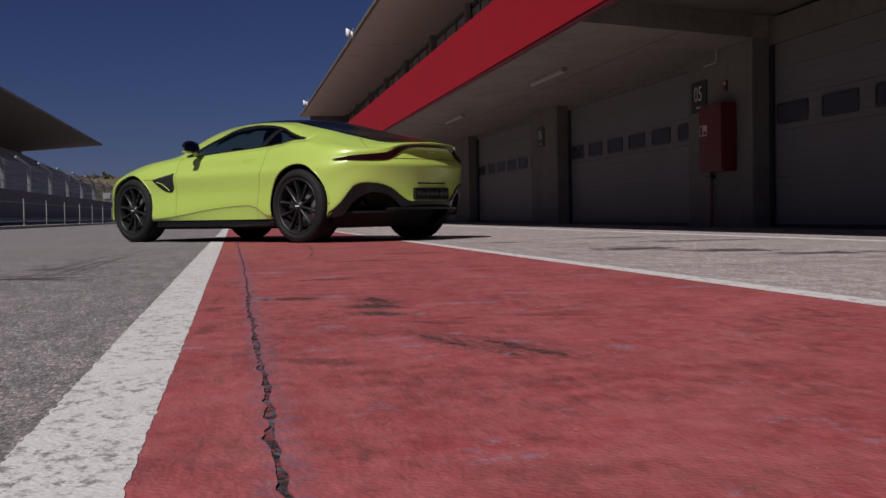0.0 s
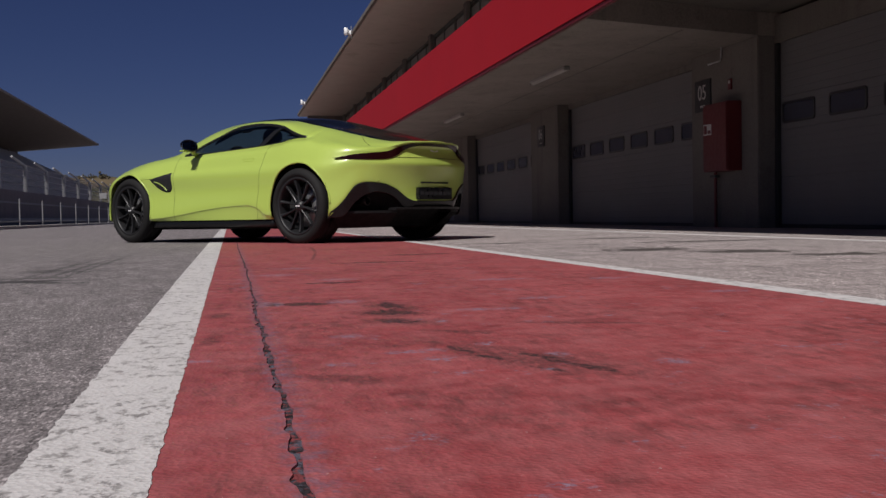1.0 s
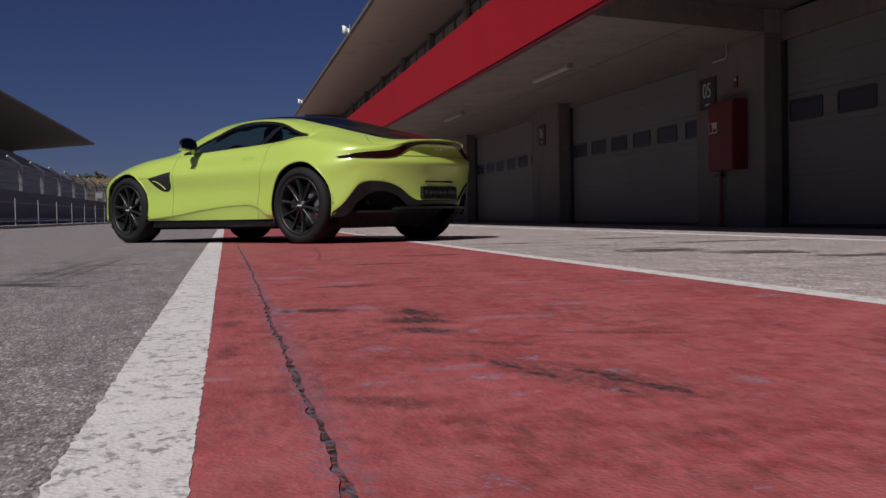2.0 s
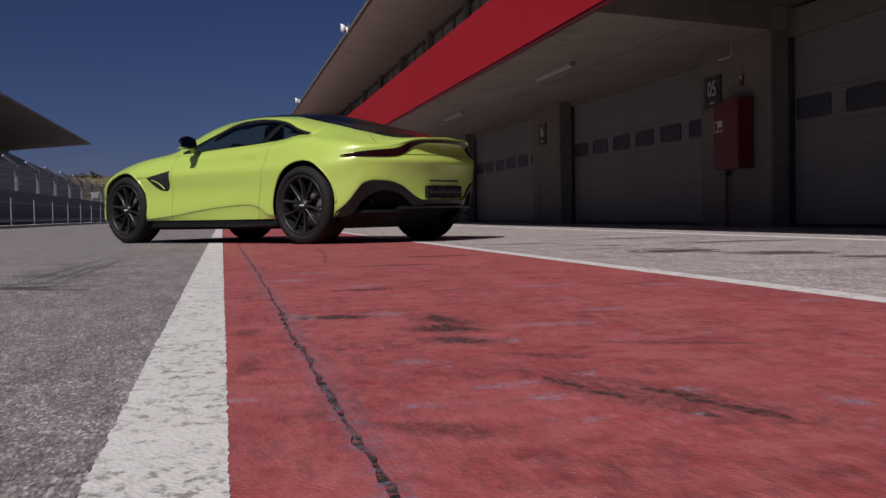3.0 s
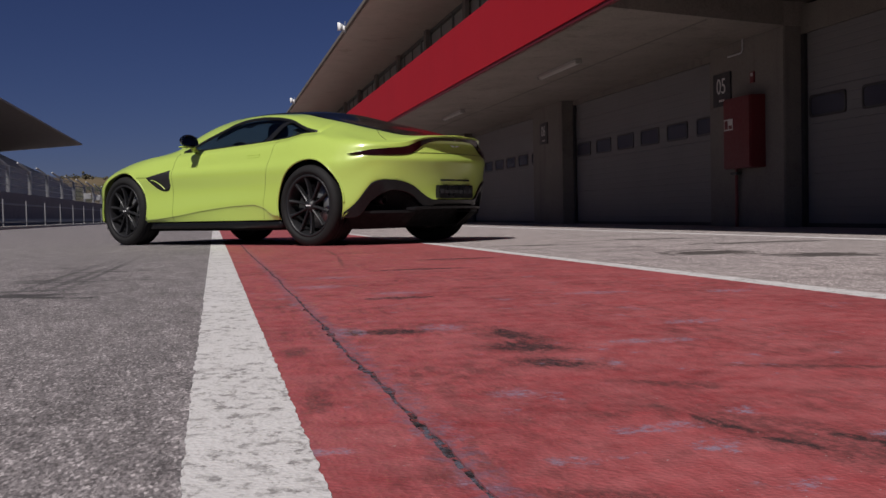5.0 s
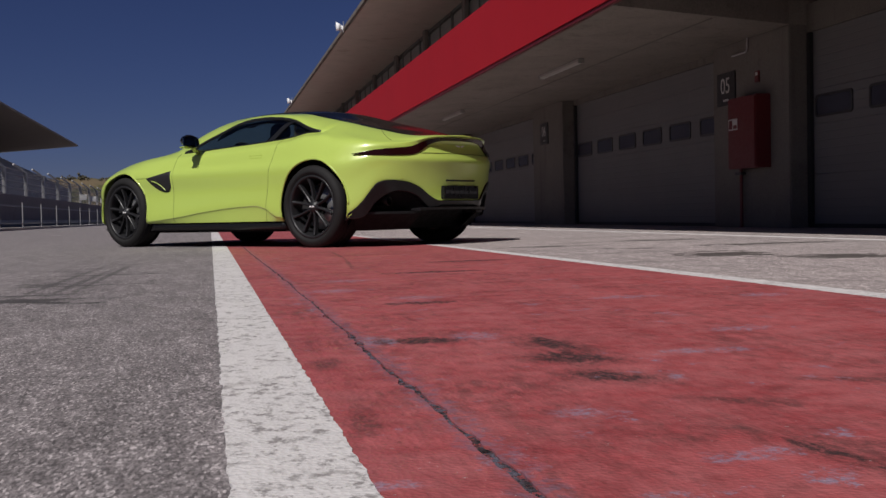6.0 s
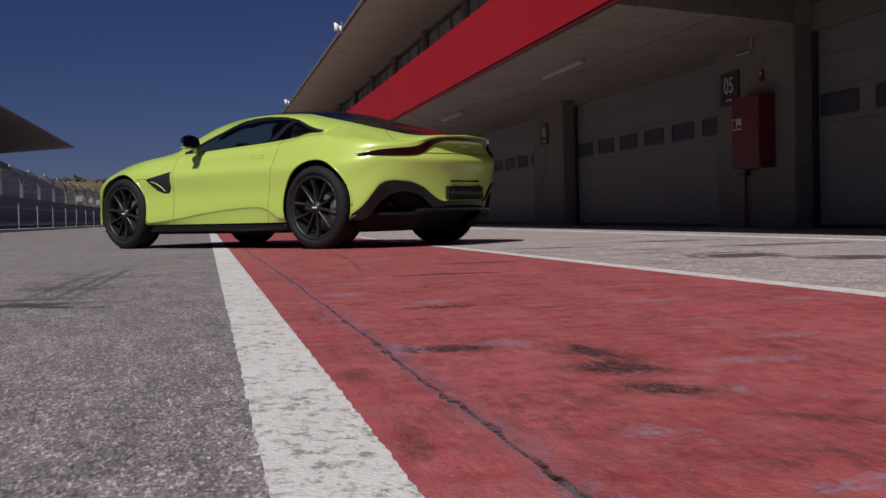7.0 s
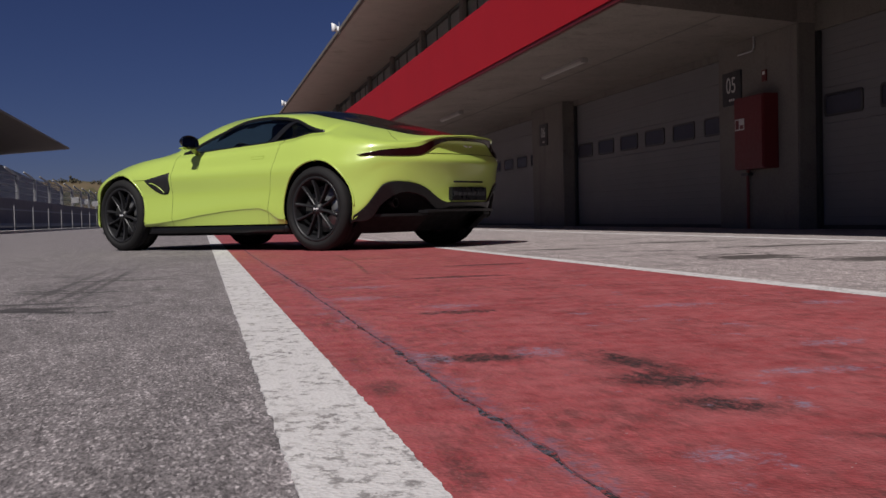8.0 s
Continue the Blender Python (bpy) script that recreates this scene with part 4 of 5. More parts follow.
def patch(rows, cols, side, cut=False, inset=0.0):
    """A bmesh of the shell between two rows and two stations on one side (1 left, -1 right, 0 both)."""
    bm = bmesh.new()
    sides = (1, -1) if side == 0 else (side,)
    for sd in sides:
        grid, inside = {}, set()
        for i in range(cols[0], cols[1] + 1):
            for j in range(rows[0], rows[1] + 1):
                p = shell_point(i, j, sd)
                if inset:
                    p.y -= sd * inset * 0.9
                    p.z -= inset * 0.4
                if cut and abs(p.y) > 0.5:
                    for cx, cz, r in ARCHES:
                        d = Vector((p.x - cx, p.z - cz))
                        if d.length < r and p.z < 0.80:
                            inside.add((i, j))
                            d = d.normalized() * r
                            p.x, p.z = cx + d.x, cz + d.y
                grid[i, j] = bm.verts.new(p)
        for i in range(cols[0], cols[1]):
            for j in range(rows[0], rows[1]):
                q = ((i, j), (i + 1, j), (i + 1, j + 1), (i, j + 1))
                if all(k in inside for k in q):
                    continue
                f = [grid[k] for k in q]
                bm.faces.new(f if sd < 0 else f[::-1])
    bmesh.ops.remove_doubles(bm, verts=bm.verts, dist=0.0004)
    loose = [v for v in bm.verts if not v.link_faces]
    bmesh.ops.delete(bm, geom=loose, context="VERTS")
    return sharpen(bm)


def merge(*bms):
    out = bms[0]
    for b in bms[1:]:
        me = bpy.data.meshes.new("tmp")
        b.to_mesh(me)
        b.free()
        out.from_mesh(me)
        bpy.data.meshes.remove(me)
    bmesh.ops.remove_doubles(out, verts=out.verts, dist=0.0004)
    return sharpen(out)


def at_station(x):
    return int(np.argmin([abs(s - x) for s in stations]))


def side_y(x, z):
    """The half width of the shell at (x, z), below the belt."""
    s = section(x)[:BELT_ROW + 1]
    return float(np.interp(z, s[:, 1], s[:, 0]))


def rear_x(y, z):
    """Where the rounded tail stands at (y, z)."""
    w = 0.945
    k = max(0.0, 1 - min(abs(y) / w, 1.0) ** TAIL_P) ** (1 / TAIL_P)
    x = TAIL_X + TAIL_L * (1 - k)
    return x + tail_shift(x, z)


def ribbon(path_in, path_out, depth):
    """A strip between two lists of points, with a thickness along depth(point)."""
    bm = bmesh.new()
    a = [bm.verts.new(p) for p in path_in]
    b = [bm.verts.new(p) for p in path_out]
    for i in range(len(a) - 1):
        bm.faces.new((a[i], a[i + 1], b[i + 1], b[i]))
    r = bmesh.ops.extrude_face_region(bm, geom=bm.faces[:])
    for v in r["geom"]:
        if isinstance(v, bmesh.types.BMVert):
            v.co += depth(v.co)
    bmesh.ops.recalc_face_normals(bm, faces=bm.faces[:])
    return bm


def hard(bm, angle=0.5):
    """Marks the edges that bend more than angle as hard ones."""
    bm.normal_update()
    for e in bm.edges:
        e.smooth = e.calc_face_angle(0) < angle


def lathe(profile, axis_pose, steps=64):
    """Turns (radius, along) pairs round the y axis."""
    bm = bmesh.new()
    rings = []
    for r, y in profile:
        rings.append([bm.verts.new(axis_pose @ Vector((r * math.cos(a), y, r * math.sin(a)))) for a in [2 * math.pi * k / steps for k in range(steps)]])
    for a, b in zip(rings, rings[1:]):
        for k in range(steps):
            bm.faces.new((a[k], b[k], b[(k + 1) % steps], a[(k + 1) % steps]))
    bmesh.ops.recalc_face_normals(bm, faces=bm.faces[:])
    return bm


car = new("car")
car.matrix_world = pose(1.42, 13.55, 0, 0, 0, 129.26)
tagged(car, "bright lime green sports coupe with black roof parked across red strip", "car")
LAST = len(stations) - 1
i_dr, i_df = at_station(DOOR_REAR - 0.0024), at_station(DOOR_FRONT - 0.0024)
i_w0, i_w1 = at_station(0.03), at_station(1.85)
# body shell, in pieces round the doors and the side windows
body = merge(
    patch((0, BELT_ROW), (0, i_dr), 0, cut=True), patch((0, BELT_ROW), (i_df + 1, LAST), 0, cut=True),
    patch((BELT_ROW, GLASS_ROW), (0, i_w0), 0), patch((BELT_ROW, GLASS_ROW), (i_w1, LAST), 0),
    patch((GLASS_ROW, RAIL_ROW), (0, LAST), 0), patch((RAIL_ROW, len(HALF[0]) - 1), (at_station(2.06), LAST), 0), patch((RAIL_ROW, len(HALF[0]) - 1), (0, at_station(-0.80)), 0))
shell = thick(part("body", body, M_BODY, car, "lime green painted body shell", True), 0.005)
for sd in (1, -1):
    d = thick(part("door", patch((0, BELT_ROW), (i_dr + 1, i_df), sd), M_BODY, car, "lime green door with a flush handle", True), 0.012)
    g = thick(part("side_window", patch((BELT_ROW, GLASS_ROW), (i_w0, i_w1), sd, inset=0.008), M_GLASS, car, "dark tinted side glass", True), 0.004)
    g.visible_shadow = False
    hb = bmesh.new()
    for z0, z1, x0, x1 in ((0.803, 0.806, 0.655, 0.815), (0.827, 0.830, 0.655, 0.815), (0.803, 0.830, 0.651, 0.655), (0.803, 0.830, 0.815, 0.819)):
        count = 8 if x1 - x0 > 0.1 else 1
        for i in range(count):
            a, b = x0 + (x1 - x0) * i / count, x0 + (x1 - x0) * (i + 1) / count
            y = side_y((a + b) / 2, (z0 + z1) / 2)
            add_box(hb, (a, sd * y - 0.004, z0), (b, sd * y + 0.0010, z1))
    part("handle", hb, M_FAINTGAP, d, "flush door handle")
    for i in (i_dr, i_df):
        line = [(shell_point(i, j, sd) + shell_point(i + 1, j, sd)) / 2 - Vector((0, sd * 0.0022, 0)) for j in range(0, BELT_ROW + 1, 2)]
        part("door_seal", tube(line, 0.0030, 6), M_GAP, car, "dark rubber seal in the door gap")
# roof, glass behind it and windscreen
top = len(HALF[0]) - 1
roof = thick(part("roof", patch((RAIL_ROW, top), (at_station(0.62), at_station(1.22)), 0), M_ROOF, car, "black roof panel", True), 0.006)
thick(part("rear_window", patch((RAIL_ROW, top), (at_station(-0.80), at_station(0.62)), 0), M_REARGLASS, car, "black tinted rear window", True), 0.004)
ws = thick(part("windscreen", patch((RAIL_ROW, top), (at_station(1.22), at_station(2.06)), 0), M_GLASS, car, "tinted windscreen", True), 0.004)
ws.visible_shadow = False


def strip_rows(row, x0, x1, sd, up, out=0.003, w=0.012):
    a, b = [], []
    for i in range(at_station(x0), at_station(x1) + 1):
        p = shell_point(i, row, sd)
        a.append(p + Vector((0, sd * out, 0)))
        b.append(p + Vector((0, sd * (out - 0.3 * up), up * 0.9)))
    return ribbon(a, b, lambda c: Vector((0, -sd * 0.010, 0)))


for sd in (1, -1):
    part("window_trim", merge(strip_rows(BELT_ROW, 0.03, 1.86, sd, 0.011), strip_rows(GLASS_ROW, 0.03, 1.86, sd, -0.030)), M_SATINBLACK, car, "black window surround", True)
    # pillar behind the door glass, leaning forward at its foot
    a, b = [], []
    for n in range(9):
        s = n / 8
        x = 0.66 - 0.26 * s
        sec = section(x)
        j = BELT_ROW + (GLASS_ROW - BELT_ROW) * s
        y = np.interp(j, range(len(sec)), sec[:, 0])
        z = np.interp(j, range(len(sec)), sec[:, 1])
        a.append(Vector((x + 0.035, sd * (y + 0.001), z)))
        b.append(Vector((x - 0.045, sd * (y + 0.001), z)))
    part("pillar", ribbon(a, b, lambda c: Vector((0, -sd * 0.014, 0))), M_SATINBLACK, car, "black window pillar")
    # side vent behind the front wheel
    vb, rows = bmesh.new(), []
    for n in range(21):
        u = n / 20
        x = 2.285 - 0.35 * u
        zt = 0.682 + 0.060 * u
        zb = 0.676 - 0.138 * math.sin(math.pi / 2 * min(1.0, u / 0.78)) ** 0.95 + 0.05 * max(0.0, (u - 0.86) / 0.14) ** 2
        rows.append([vb.verts.new((x, sd * (side_y(x, zt + (zb - zt) * v) + 0.0035), zt + (zb - zt) * v)) for v in np.linspace(0, 1, 7)])
    for p, q in zip(rows, rows[1:]):
        for k in range(6):
            vb.faces.new((p[k], q[k], q[k + 1], p[k + 1]) if sd < 0 else (p[k], p[k + 1], q[k + 1], q[k]))
    vent = thick(part("side_vent", vb, M_BLACKMESH, car, "black side vent with a thin lime strake", True), 0.02)
    part("fender_line", tube([(x, sd * (side_y(x, 0.682) + 0.0005), 0.682) for x in np.linspace(2.28, 2.44, 9)], 0.0022, 6), M_GAP, car)
    pts = []
    for n in range(8):
        s = n / 7
        x, z = 2.20 - 0.19 * s, 0.652 - 0.02 * s - 0.075 * s ** 2
        pts.append((x, sd * (side_y(x, z) + 0.014), z))
    part("strake", tube(pts, 0.0045, 6), M_BODY, vent, "lime green strake")
    # dark skirt under the door
    a, b = [], []
    for n in range(40):
        x = 0.36 + (2.27 - 0.36) * n / 39
        y = WIDE(x) - 0.05
        a.append(Vector((x, sd * y, SILL_Z + 0.008)))
        b.append(Vector((x, sd * (y + 0.028), 0.165)))
    part("side_skirt", ribbon(a, b, lambda c: Vector((0, -sd * 0.12, 0))), M_CARBON, car, "dark carbon side skirt", True)
# floor of the car and dark lining
lining = patch((GLASS_ROW, RAIL_ROW + ROWS), (at_station(0.06), at_station(1.45)), 0, inset=0.012)
for v in lining.verts:
    v.co.z -= 0.050
thick(part("headliner", lining, M_SEAT, car, "black headliner", True), 0.004)
part("underbody", box((-0.42, -0.72, 0.14), (3.10, 0.72, 0.20), 0.02), M_UNDER, car)
part("cabin_tub", box((-0.40, -0.74, 0.24), (2.05, 0.74, 0.82), 0.05), M_UNDER, car)
for cx, cz, r in ARCHES:
    for sd in (1, -1):
        bm = bmesh.new()
        n = 28
        ring = [(cx + (r + 0.004) * math.cos(t), cz + (r + 0.004) * math.sin(t)) for t in np.linspace(-0.55, math.pi + 0.55, n)]
        va = [bm.verts.new((x, sd * 0.87, z)) for x, z in ring]
        vb = [bm.verts.new((x, sd * 0.50, z)) for x, z in ring]
        for k in range(n - 1):
            bm.faces.new((va[k], va[k + 1], vb[k + 1], vb[k]))
        bm.faces.new(vb)
        part("arch_liner", bm, M_UNDER, car)

for cx, cz, r in ARCHES:
    for sd in (1, -1):
        pts = []
        for a in np.linspace(-0.28 if cx > 1 else -0.30, math.pi + (0.22 if cx > 1 else 0.0), 60):
            x, z = cx + (r + 0.003) * math.cos(a), cz + (r + 0.003) * math.sin(a)
            y = side_y(x, max(z, SILL_Z))
            pts.append((x, sd * (y - 0.0045), z))
        part("arch_lip", tube(pts, 0.0105, 8), M_BODY, car, "rolled lime green wheel arch lip", True)

# ---- wheels ----
def wheel(x, y, sd, width, rim_r=0.262, tyre_r=0.356):
    hub = new("wheel")
    hub.parent = car
    hub.matrix_parent_inverse = Matrix.Identity(4)
    hub.matrix_basis = pose(x, y, tyre_r - 0.003) @ Matrix.Diagonal((1, sd, 1, 1))
    h = width / 2
    P = Matrix.Identity(4)
    prof = [(rim_r - 0.004, -h + 0.02), (rim_r + 0.012, -h + 0.006), (rim_r + 0.045, -h - 0.004), (tyre_r - 0.018, -h + 0.008), (tyre_r - 0.004, -h + 0.030), (tyre_r, -h + 0.06)]
    for g in (-0.06, 0.0, 0.06):
        prof += [(tyre_r, g - 0.008), (tyre_r - 0.007, g - 0.005), (tyre_r - 0.007, g + 0.005), (tyre_r, g + 0.008)]
    prof += [(tyre_r, h - 0.06), (tyre_r - 0.004, h - 0.030), (tyre_r - 0.018, h - 0.008), (rim_r + 0.045, h + 0.004), (rim_r + 0.030, h + 0.005), (rim_r + 0.026, h + 0.001), (rim_r + 0.012, h - 0.006), (rim_r - 0.004, h - 0.02)]
    part("tyre", lathe(prof, P, 72), M_TYRE, hub, "black rubber tyre", True)
    part("rim", lathe([(rim_r - 0.004, -h + 0.02), (rim_r - 0.03, -h + 0.05), (rim_r - 0.03, h - 0.055), (rim_r - 0.016, h - 0.028), (rim_r - 0.012, h - 0.012), (rim_r + 0.006, h - 0.004), (rim_r + 0.008, h - 0.012)], P, 72),
               M_RIM, hub, "satin black ten-spoke alloy rim", True)
    for k in range(10):
        a = 2 * math.pi * (k + 0.35) / 10
        bm = bmesh.new()
        rings = []
        for n in range(7):
            s = n / 6
            r = 0.045 + (rim_r - 0.022 - 0.045) * s
            aa = a + (0.075 * s - 0.03) * (1 if k % 2 else -1)
            wd = 0.0135 - 0.004 * math.sin(s * math.pi) + 0.004 * s
            yo = h - 0.030 + 0.016 * s - 0.010 * math.sin(s * math.pi)
            c, t = Vector((math.cos(aa), 0, math.sin(aa))), Vector((-math.sin(aa), 0, math.cos(aa)))
            rings.append([bm.verts.new(c * r + t * u * wd + Vector((0, yo + v, 0))) for u, v in ((-1, -0.034), (-0.75, 0.0), (-0.3, 0.005), (0.3, 0.005), (0.75, 0.0), (1, -0.034))])
        for p, q in zip(rings, rings[1:]):
            for m in range(6):
                bm.faces.new((p[m], p[(m + 1) % 6], q[(m + 1) % 6], q[m]))
        bm.faces.new(rings[0])
        bm.faces.new(rings[-1])
        bmesh.ops.recalc_face_normals(bm, faces=bm.faces[:])
        part("spoke", bm, M_RIM, hub)
    part("hub_cap", lathe([(0.0, h - 0.016), (0.030, h - 0.016), (0.034, h - 0.022), (0.058, h - 0.030), (0.062, h - 0.07)], P, 32), M_RIM, hub, "black hub cap", True)
    wb = bmesh.new()
    for s in (1, -1):
        add_box(wb, (min(0.003 * s, 0.027 * s), h - 0.0158, -0.005), (max(0.003 * s, 0.027 * s), h - 0.0120, 0.008))
    part("badge", wb, M_CHROME, hub, "small silver winged badge")
    part("brake_disc", lathe([(0.07, -0.02), (0.195, -0.02), (0.195, 0.012), (0.07, 0.012)], P, 48), M_DISC, hub, "dull steel brake disc", True)
    ring_i, ring_o = [], []
    for n in range(7):
        t = -0.35 + 0.8 * n / 6
        ring_i.append(Vector((0.13 * math.cos(t), 0.028, 0.13 * math.sin(t))))
        ring_o.append(Vector((0.215 * math.cos(t), 0.028, 0.215 * math.sin(t))))
    part("brake_caliper", ribbon(ring_i, ring_o, lambda c: Vector((0, -0.06, 0))), M_CALIPER, hub, "dark brake caliper")
    return hub


for x, w in ((0.0, 0.285), (2.704, 0.255)):
    for sd in (1, -1):
        wheel(x, sd * ((0.945 if x < 1 else 0.925) - w / 2), sd, w)

# ---- tail: light blade, badge, plate, diffuser ----
LIGHT_MID = knots((0.0, 0.903), (0.20, 0.902), (0.28, 0.897), (0.38, 0.874), (0.46, 0.836), (0.53, 0.806), (0.60, 0.796), (0.78, 0.787), (0.895, 0.779))
LIGHT_H = knots((0.0, 0.011), (0.22, 0.013), (0.30, 0.016), (0.38, 0.022), (0.46, 0.031), (0.55, 0.034), (0.78, 0.025), (0.895, 0.002))


def light_point(y, dz, out=0.0):
    z = LIGHT_MID(abs(y)) + dz
    x = rear_x(y, z)
    n = Vector((-1, 0.9 * math.copysign(max(0.0, abs(y) - 0.55) / 0.35, y), 0)).normalized()
    return Vector((x, y, z)) + n * out


ys = [0.895 * math.sin(math.pi / 2 * t) for t in np.linspace(-1, 1, 91)]
blade = ribbon([light_point(y, -LIGHT_H(abs(y)), 0.008) for y in ys], [light_point(y, LIGHT_H(abs(y)), 0.008) for y in ys], lambda c: Vector((0.03, 0, 0)))
hard(blade)
part("tail_light", blade, M_TAILLIGHT, car, "smoked dark red full-width tail light blade", True)
# shut line of the boot and crease under it
part("boot_line", tube([(rear_x(y, 0.782) - 0.001, y, 0.782) for y in np.linspace(-0.49, 0.49, 33)], 0.0022, 6), M_GAP, car)
wing = bmesh.new()
for sd in (1, -1):
    p = [Vector((rear_x(0, 0.848) - 0.003, sd * y, 0.848 + z)) for y, z in ((0.008, -0.010), (0.012, 0.006), (0.062, 0.009), (0.058, 0.002), (0.036, -0.004))]
    f = wing.faces.new([wing.verts.new(q) for q in p])
f = bmesh.ops.extrude_face_region(wing, geom=wing.faces[:])
for v in f["geom"]:
    if isinstance(v, bmesh.types.BMVert):
        v.co.x += 0.012
bmesh.ops.recalc_face_normals(wing, faces=wing.faces[:])
part("badge", wing, M_CHROME, car, "silver winged badge")
px = rear_x(0.0, 0.46) - 0.012
plate = part("number_plate", box((px - 0.006, -0.248, 0.395), (px + 0.05, 0.248, 0.508), 0.004), M_PLATE, car, "black plate with grey lettering bars")
for k in range(7):
    y = 0.205 - k * 0.068
    tall = 0.036 if k == 0 else 0.028
    part("letter_bar", box((px - 0.0085, y - 0.022, 0.437), (px - 0.005, y + 0.022, 0.437 + tall)), M_PLATETEXT, plate)
part("plate_slot", box((rear_x(0, 0.552) - 0.004, -0.20, 0.545), (rear_x(0, 0.552) + 0.03, 0.20, 0.560), 0.003), M_SLOT, car)
# carbon frame that follows the body's lower rear edge
FRAME_DROP = knots((0.0, 0.030), (0.25, 0.035), (0.30, 0.062), (0.368, 0.090), (0.423, 0.084), (0.50, 0.068), (0.637, 0.072), (0.725, 0.105), (0.79, 0.140), (0.837, 0.150), (0.894, 0.078), (0.912, 0.045))


def edge_point(t):
    """Along the lower edge of the painted tail, t from -1 (right arch) to 1 (left arch)."""
    y = 0.945 * math.sin(t * 1.31)
    z = CUT_REAR(abs(y))
    k = max(0.0, abs(t) - 0.25)
    return Vector((rear_x(y, z), y, z)), Vector((-1, math.copysign(1.5 * k, t), 0)).normalized()


ts = np.linspace(-1.03, 1.03, 103)
outer, inner = [], []
for t in ts:
    p, n = edge_point(t)
    outer.append(p + n * 0.014 + Vector((0, 0, 0.012)))
    inner.append(p + n * 0.010 + Vector((0.02, -0.012 * math.copysign(min(1, abs(t) * 2), t), -FRAME_DROP(abs(p.y)))))
frame_bm = ribbon(outer, inner, lambda c: Vector((0.06, -0.05 * c.y, 0)))
bmesh.ops.bevel(frame_bm, geom=[e for e in frame_bm.edges if e.calc_face_angle(0) > 0.6], offset=0.005, segments=1, affect="EDGES")
hard(frame_bm)
diff = part("diffuser", frame_bm, M_CARBON, car, "dark carbon rear diffuser frame", True)
# inner black wall, blade and fins
ins, low = [], []
for t in ts:
    p, n = edge_point(t)
    ins.append(p - n * 0.06 + Vector((0.02, 0, 0.0)))
    low.append(Vector((max(p.x + 0.30, -0.50), p.y * 0.90, 0.15)))
part("diffuser_wall", ribbon(ins, low, lambda c: Vector((0.02, 0, 0))), M_UNDER, diff)
blade_in = [Vector((rear_x(y, 0.36) - 0.012, y, 0.325 - 0.06 * max(0, abs(y) - 0.36))) for y in np.linspace(-0.47, 0.47, 25)]
blade_out = [p + Vector((0.012, 0, -0.020)) for p in blade_in]
part("diffuser_blade", ribbon(blade_in, blade_out, lambda c: Vector((0.10, 0, 0.004))), M_TRIM, diff, "carbon cross blade")
for sd in (1, -1):
    fl_in = [Vector((rear_x(y, 0.3) + 0.075, sd * y, 0.298)) for y in np.linspace(0.40, 0.86, 14)]
    fl_out = [Vector((-0.45, p.y, 0.296)) for p in fl_in]
    part("side_floor", ribbon(fl_in, fl_out, lambda c: Vector((0, 0, -0.022))), M_TRIM, diff)
    lw_in = [p + Vector((0.0, 0, -0.02)) for p in fl_in]
    lw_out = [p + Vector((0.16, -0.05 * p.y, -0.15)) for p in fl_in]
    part("side_valance", ribbon(lw_in, lw_out, lambda c: Vector((0.015, 0, 0))), M_UNDER, diff)
    for y in (0.655,):
        part("exhaust_pipe", lathe([(0.031, -0.630), (0.037, -0.634), (0.039, -0.630), (0.039, -0.48), (0.031, -0.52)], Matrix.Translation((0, sd * y, 0.385)) @ pose(0, 0, 0, 0, 0, -90), 28), M_EXHAUST, diff, "black exhaust tip", True)
    rf_in = [Vector((rear_x(y, 0.47) + 0.012, sd * y, 0.470)) for y in np.linspace(0.59, 0.71, 8)]
    part("reflector", ribbon(rf_in, [p + Vector((0, 0, 0.018)) for p in rf_in], lambda c: Vector((0.02, 0, 0))), M_REDREFLECT, car, "dark red reflector")
    part("parking_sensor", lathe([(0.0, 0.002), (0.009, 0.0015), (0.010, -0.01)], Matrix.Translation((rear_x(0.627, 0.575), sd * 0.627, 0.575)) @ pose(0, 0, 0, 0, 0, sd * 62 if sd > 0 else 118), 16), M_BODY, car)
    shut = []
    for n in range(10):
        s = n / 9
        sec = section(-0.43 - 0.23 * s)
        j = RAIL_ROW - (RAIL_ROW - GLASS_ROW) * s
        y, z = np.interp(j, range(len(sec)), sec[:, 0]), np.interp(j, range(len(sec)), sec[:, 1])
        shut.append((-0.43 - 0.23 * s + tail_shift(-0.43 - 0.23 * s, z), sd * y, z))
    part("boot_line", tube(shut, 0.0024, 6), M_GAP, car)
# front lip
part("splitter", box((2.95, -0.80, 0.165), (3.21, 0.80, 0.195), 0.012), M_CARBON, car, "black front splitter")


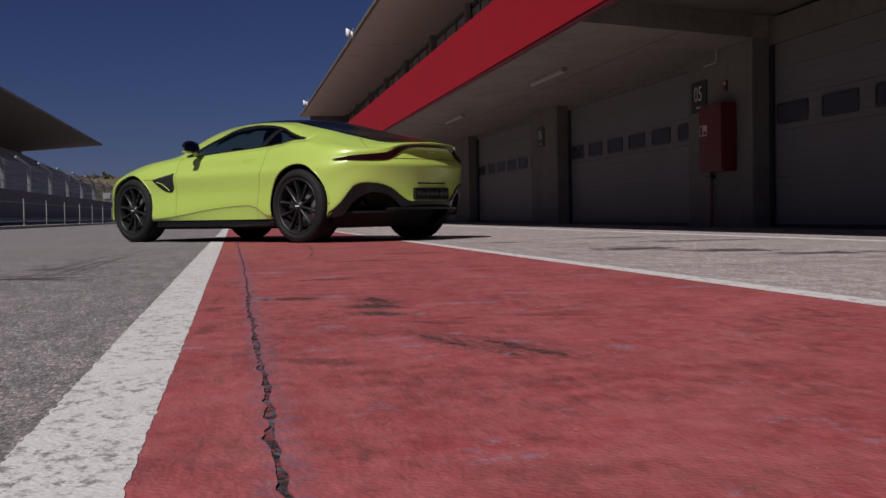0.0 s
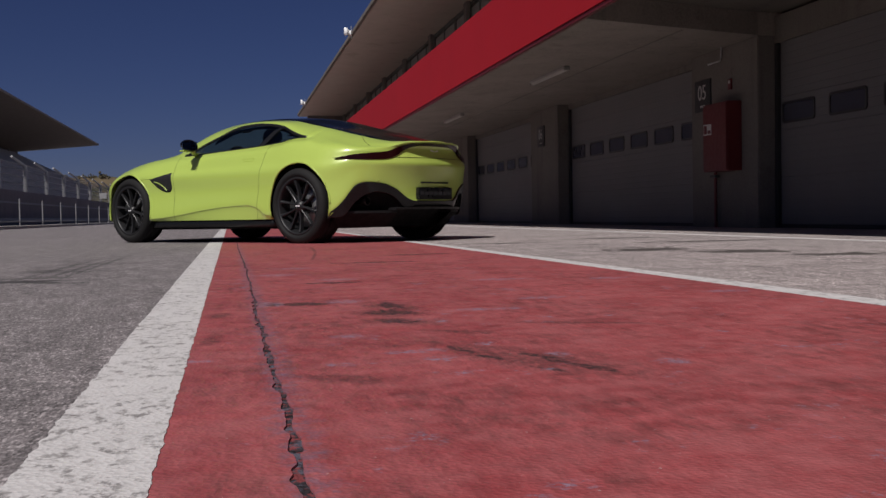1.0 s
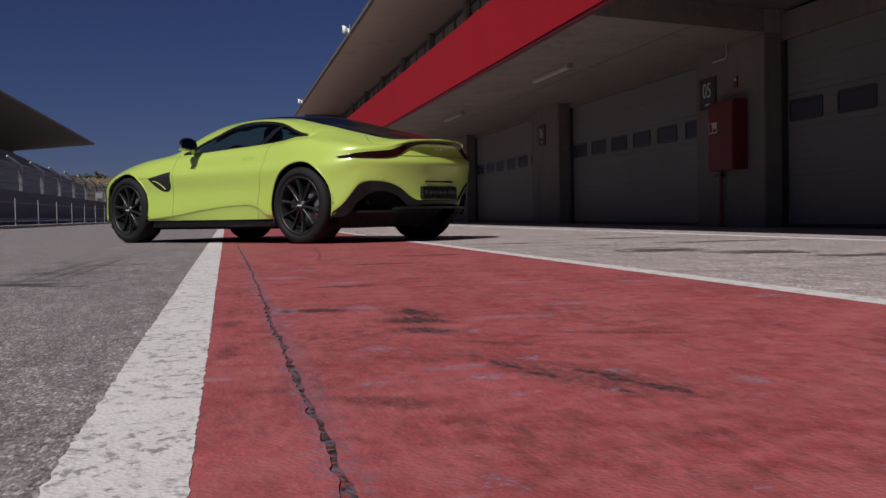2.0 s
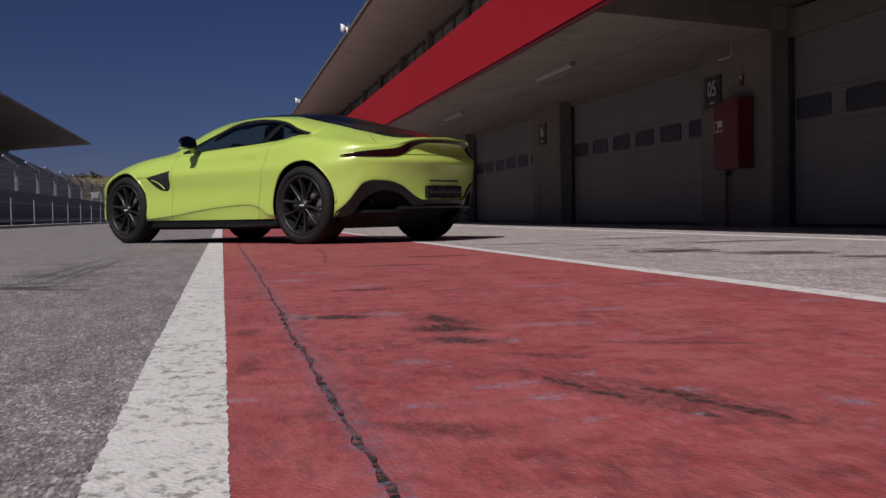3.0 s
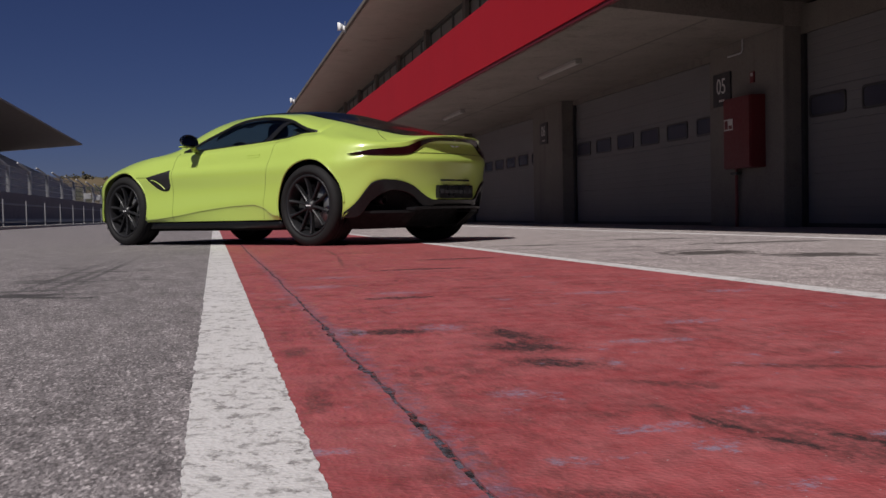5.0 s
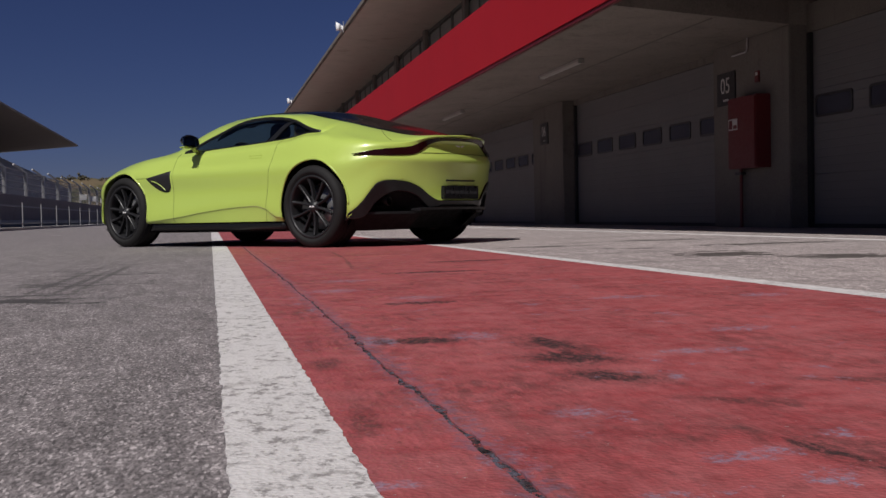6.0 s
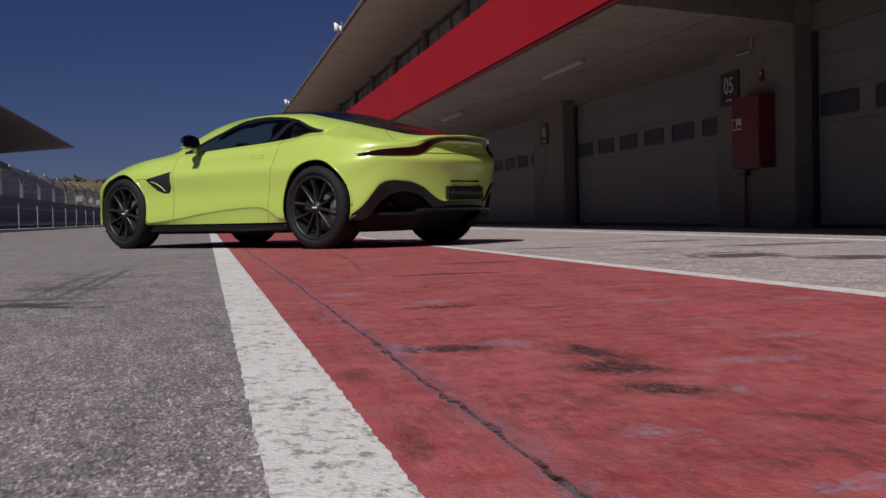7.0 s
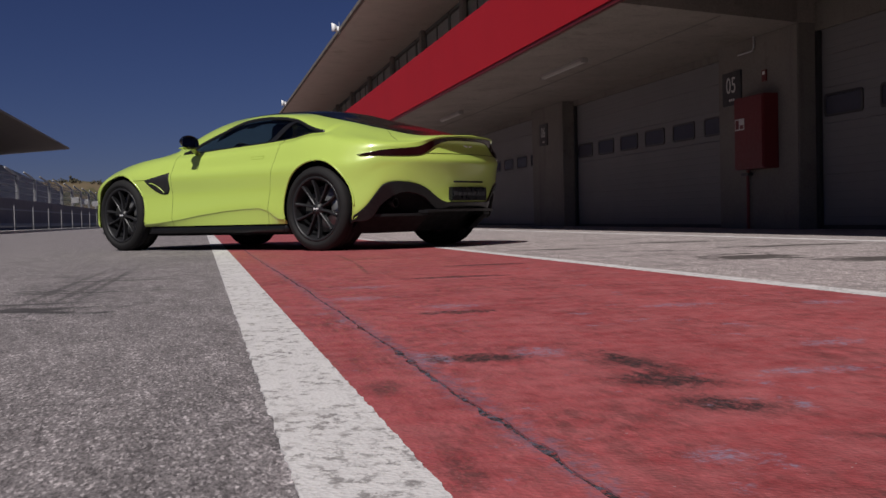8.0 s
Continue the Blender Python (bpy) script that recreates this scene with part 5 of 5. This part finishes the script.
def mirror(sd):
    bm = bmesh.new()
    bmesh.ops.create_uvsphere(bm, u_segments=24, v_segments=16, radius=1.0)
    for v in bm.verts:
        x, y, z = v.co
        f = 1 - 0.25 * max(0, x)
        back = -0.35 if x < -0.35 else x
        v.co = Vector((1.555 + 0.10 * back, sd * (0.965 + 0.095 * y * f), 1.0 + 0.062 * z * f + 0.012 * y))
    m = part("door_mirror", bm, M_GLOSSBLACK, car, "gloss black door mirror on a lime stalk", True)
    part("stalk", tube([(1.64, sd * 0.80, 0.905), (1.60, sd * 0.87, 0.925), (1.57, sd * 0.925, 0.955)], 0.022, 10), M_BODY, m, "lime green mirror stalk", True)
    part("mirror_glass", box((1.517, min(sd * 0.895, sd * 1.075), 0.955), (1.521, max(sd * 0.895, sd * 1.075), 1.04), 0.002), M_MIRROR, m, "mirror glass")
    part("lower_shell", box((1.535, min(sd * 0.91, sd * 1.05), 0.938), (1.61, max(sd * 0.91, sd * 1.05), 0.953), 0.006), M_BODY, m, "lime green lower shell")


mirror(1)
mirror(-1)


def seat(y):
    """A bucket seat back, narrow at the shoulders, with its rounded headrest."""
    bm = bmesh.new()
    rings = []
    for z, x, hx, hy in ((0.55, 1.10, 0.07, 0.24), (0.75, 1.05, 0.07, 0.25), (0.90, 1.01, 0.06, 0.23), (0.985, 0.98, 0.05, 0.17), (1.03, 0.965, 0.045, 0.115), (1.07, 0.955, 0.052, 0.125), (1.125, 0.945, 0.050, 0.115), (1.158, 0.94, 0.028, 0.07)):
        rings.append([bm.verts.new((x + hx * math.cos(t), y + hy * math.sin(t), z)) for t in np.linspace(0, 2 * math.pi, 17)[:-1]])
    for p, q in zip(rings, rings[1:]):
        for k in range(16):
            bm.faces.new((p[k], p[(k + 1) % 16], q[(k + 1) % 16], q[k]))
    bm.faces.new(rings[-1])
    bmesh.ops.recalc_face_normals(bm, faces=bm.faces[:])
    part("seat", bm, M_SEAT, car, "black bucket seat", True)


seat(0.37)
seat(-0.37)
part("dashboard", box((1.45, -0.70, 0.75), (1.95, 0.70, 0.93), 0.06), M_SEAT, car, "black dashboard", True)
sw = [Matrix.Translation((1.43, 0.37, 0.85)) @ pose(0, 0, 0, 0, -65, 0) @ Vector((0.17 * math.cos(a), 0.17 * math.sin(a), 0)) for a in np.linspace(0, 2 * math.pi, 28)[:-1]]
part("steering_wheel", tube(sw, 0.016, 8, True), M_SEAT, car, "black steering wheel", True)
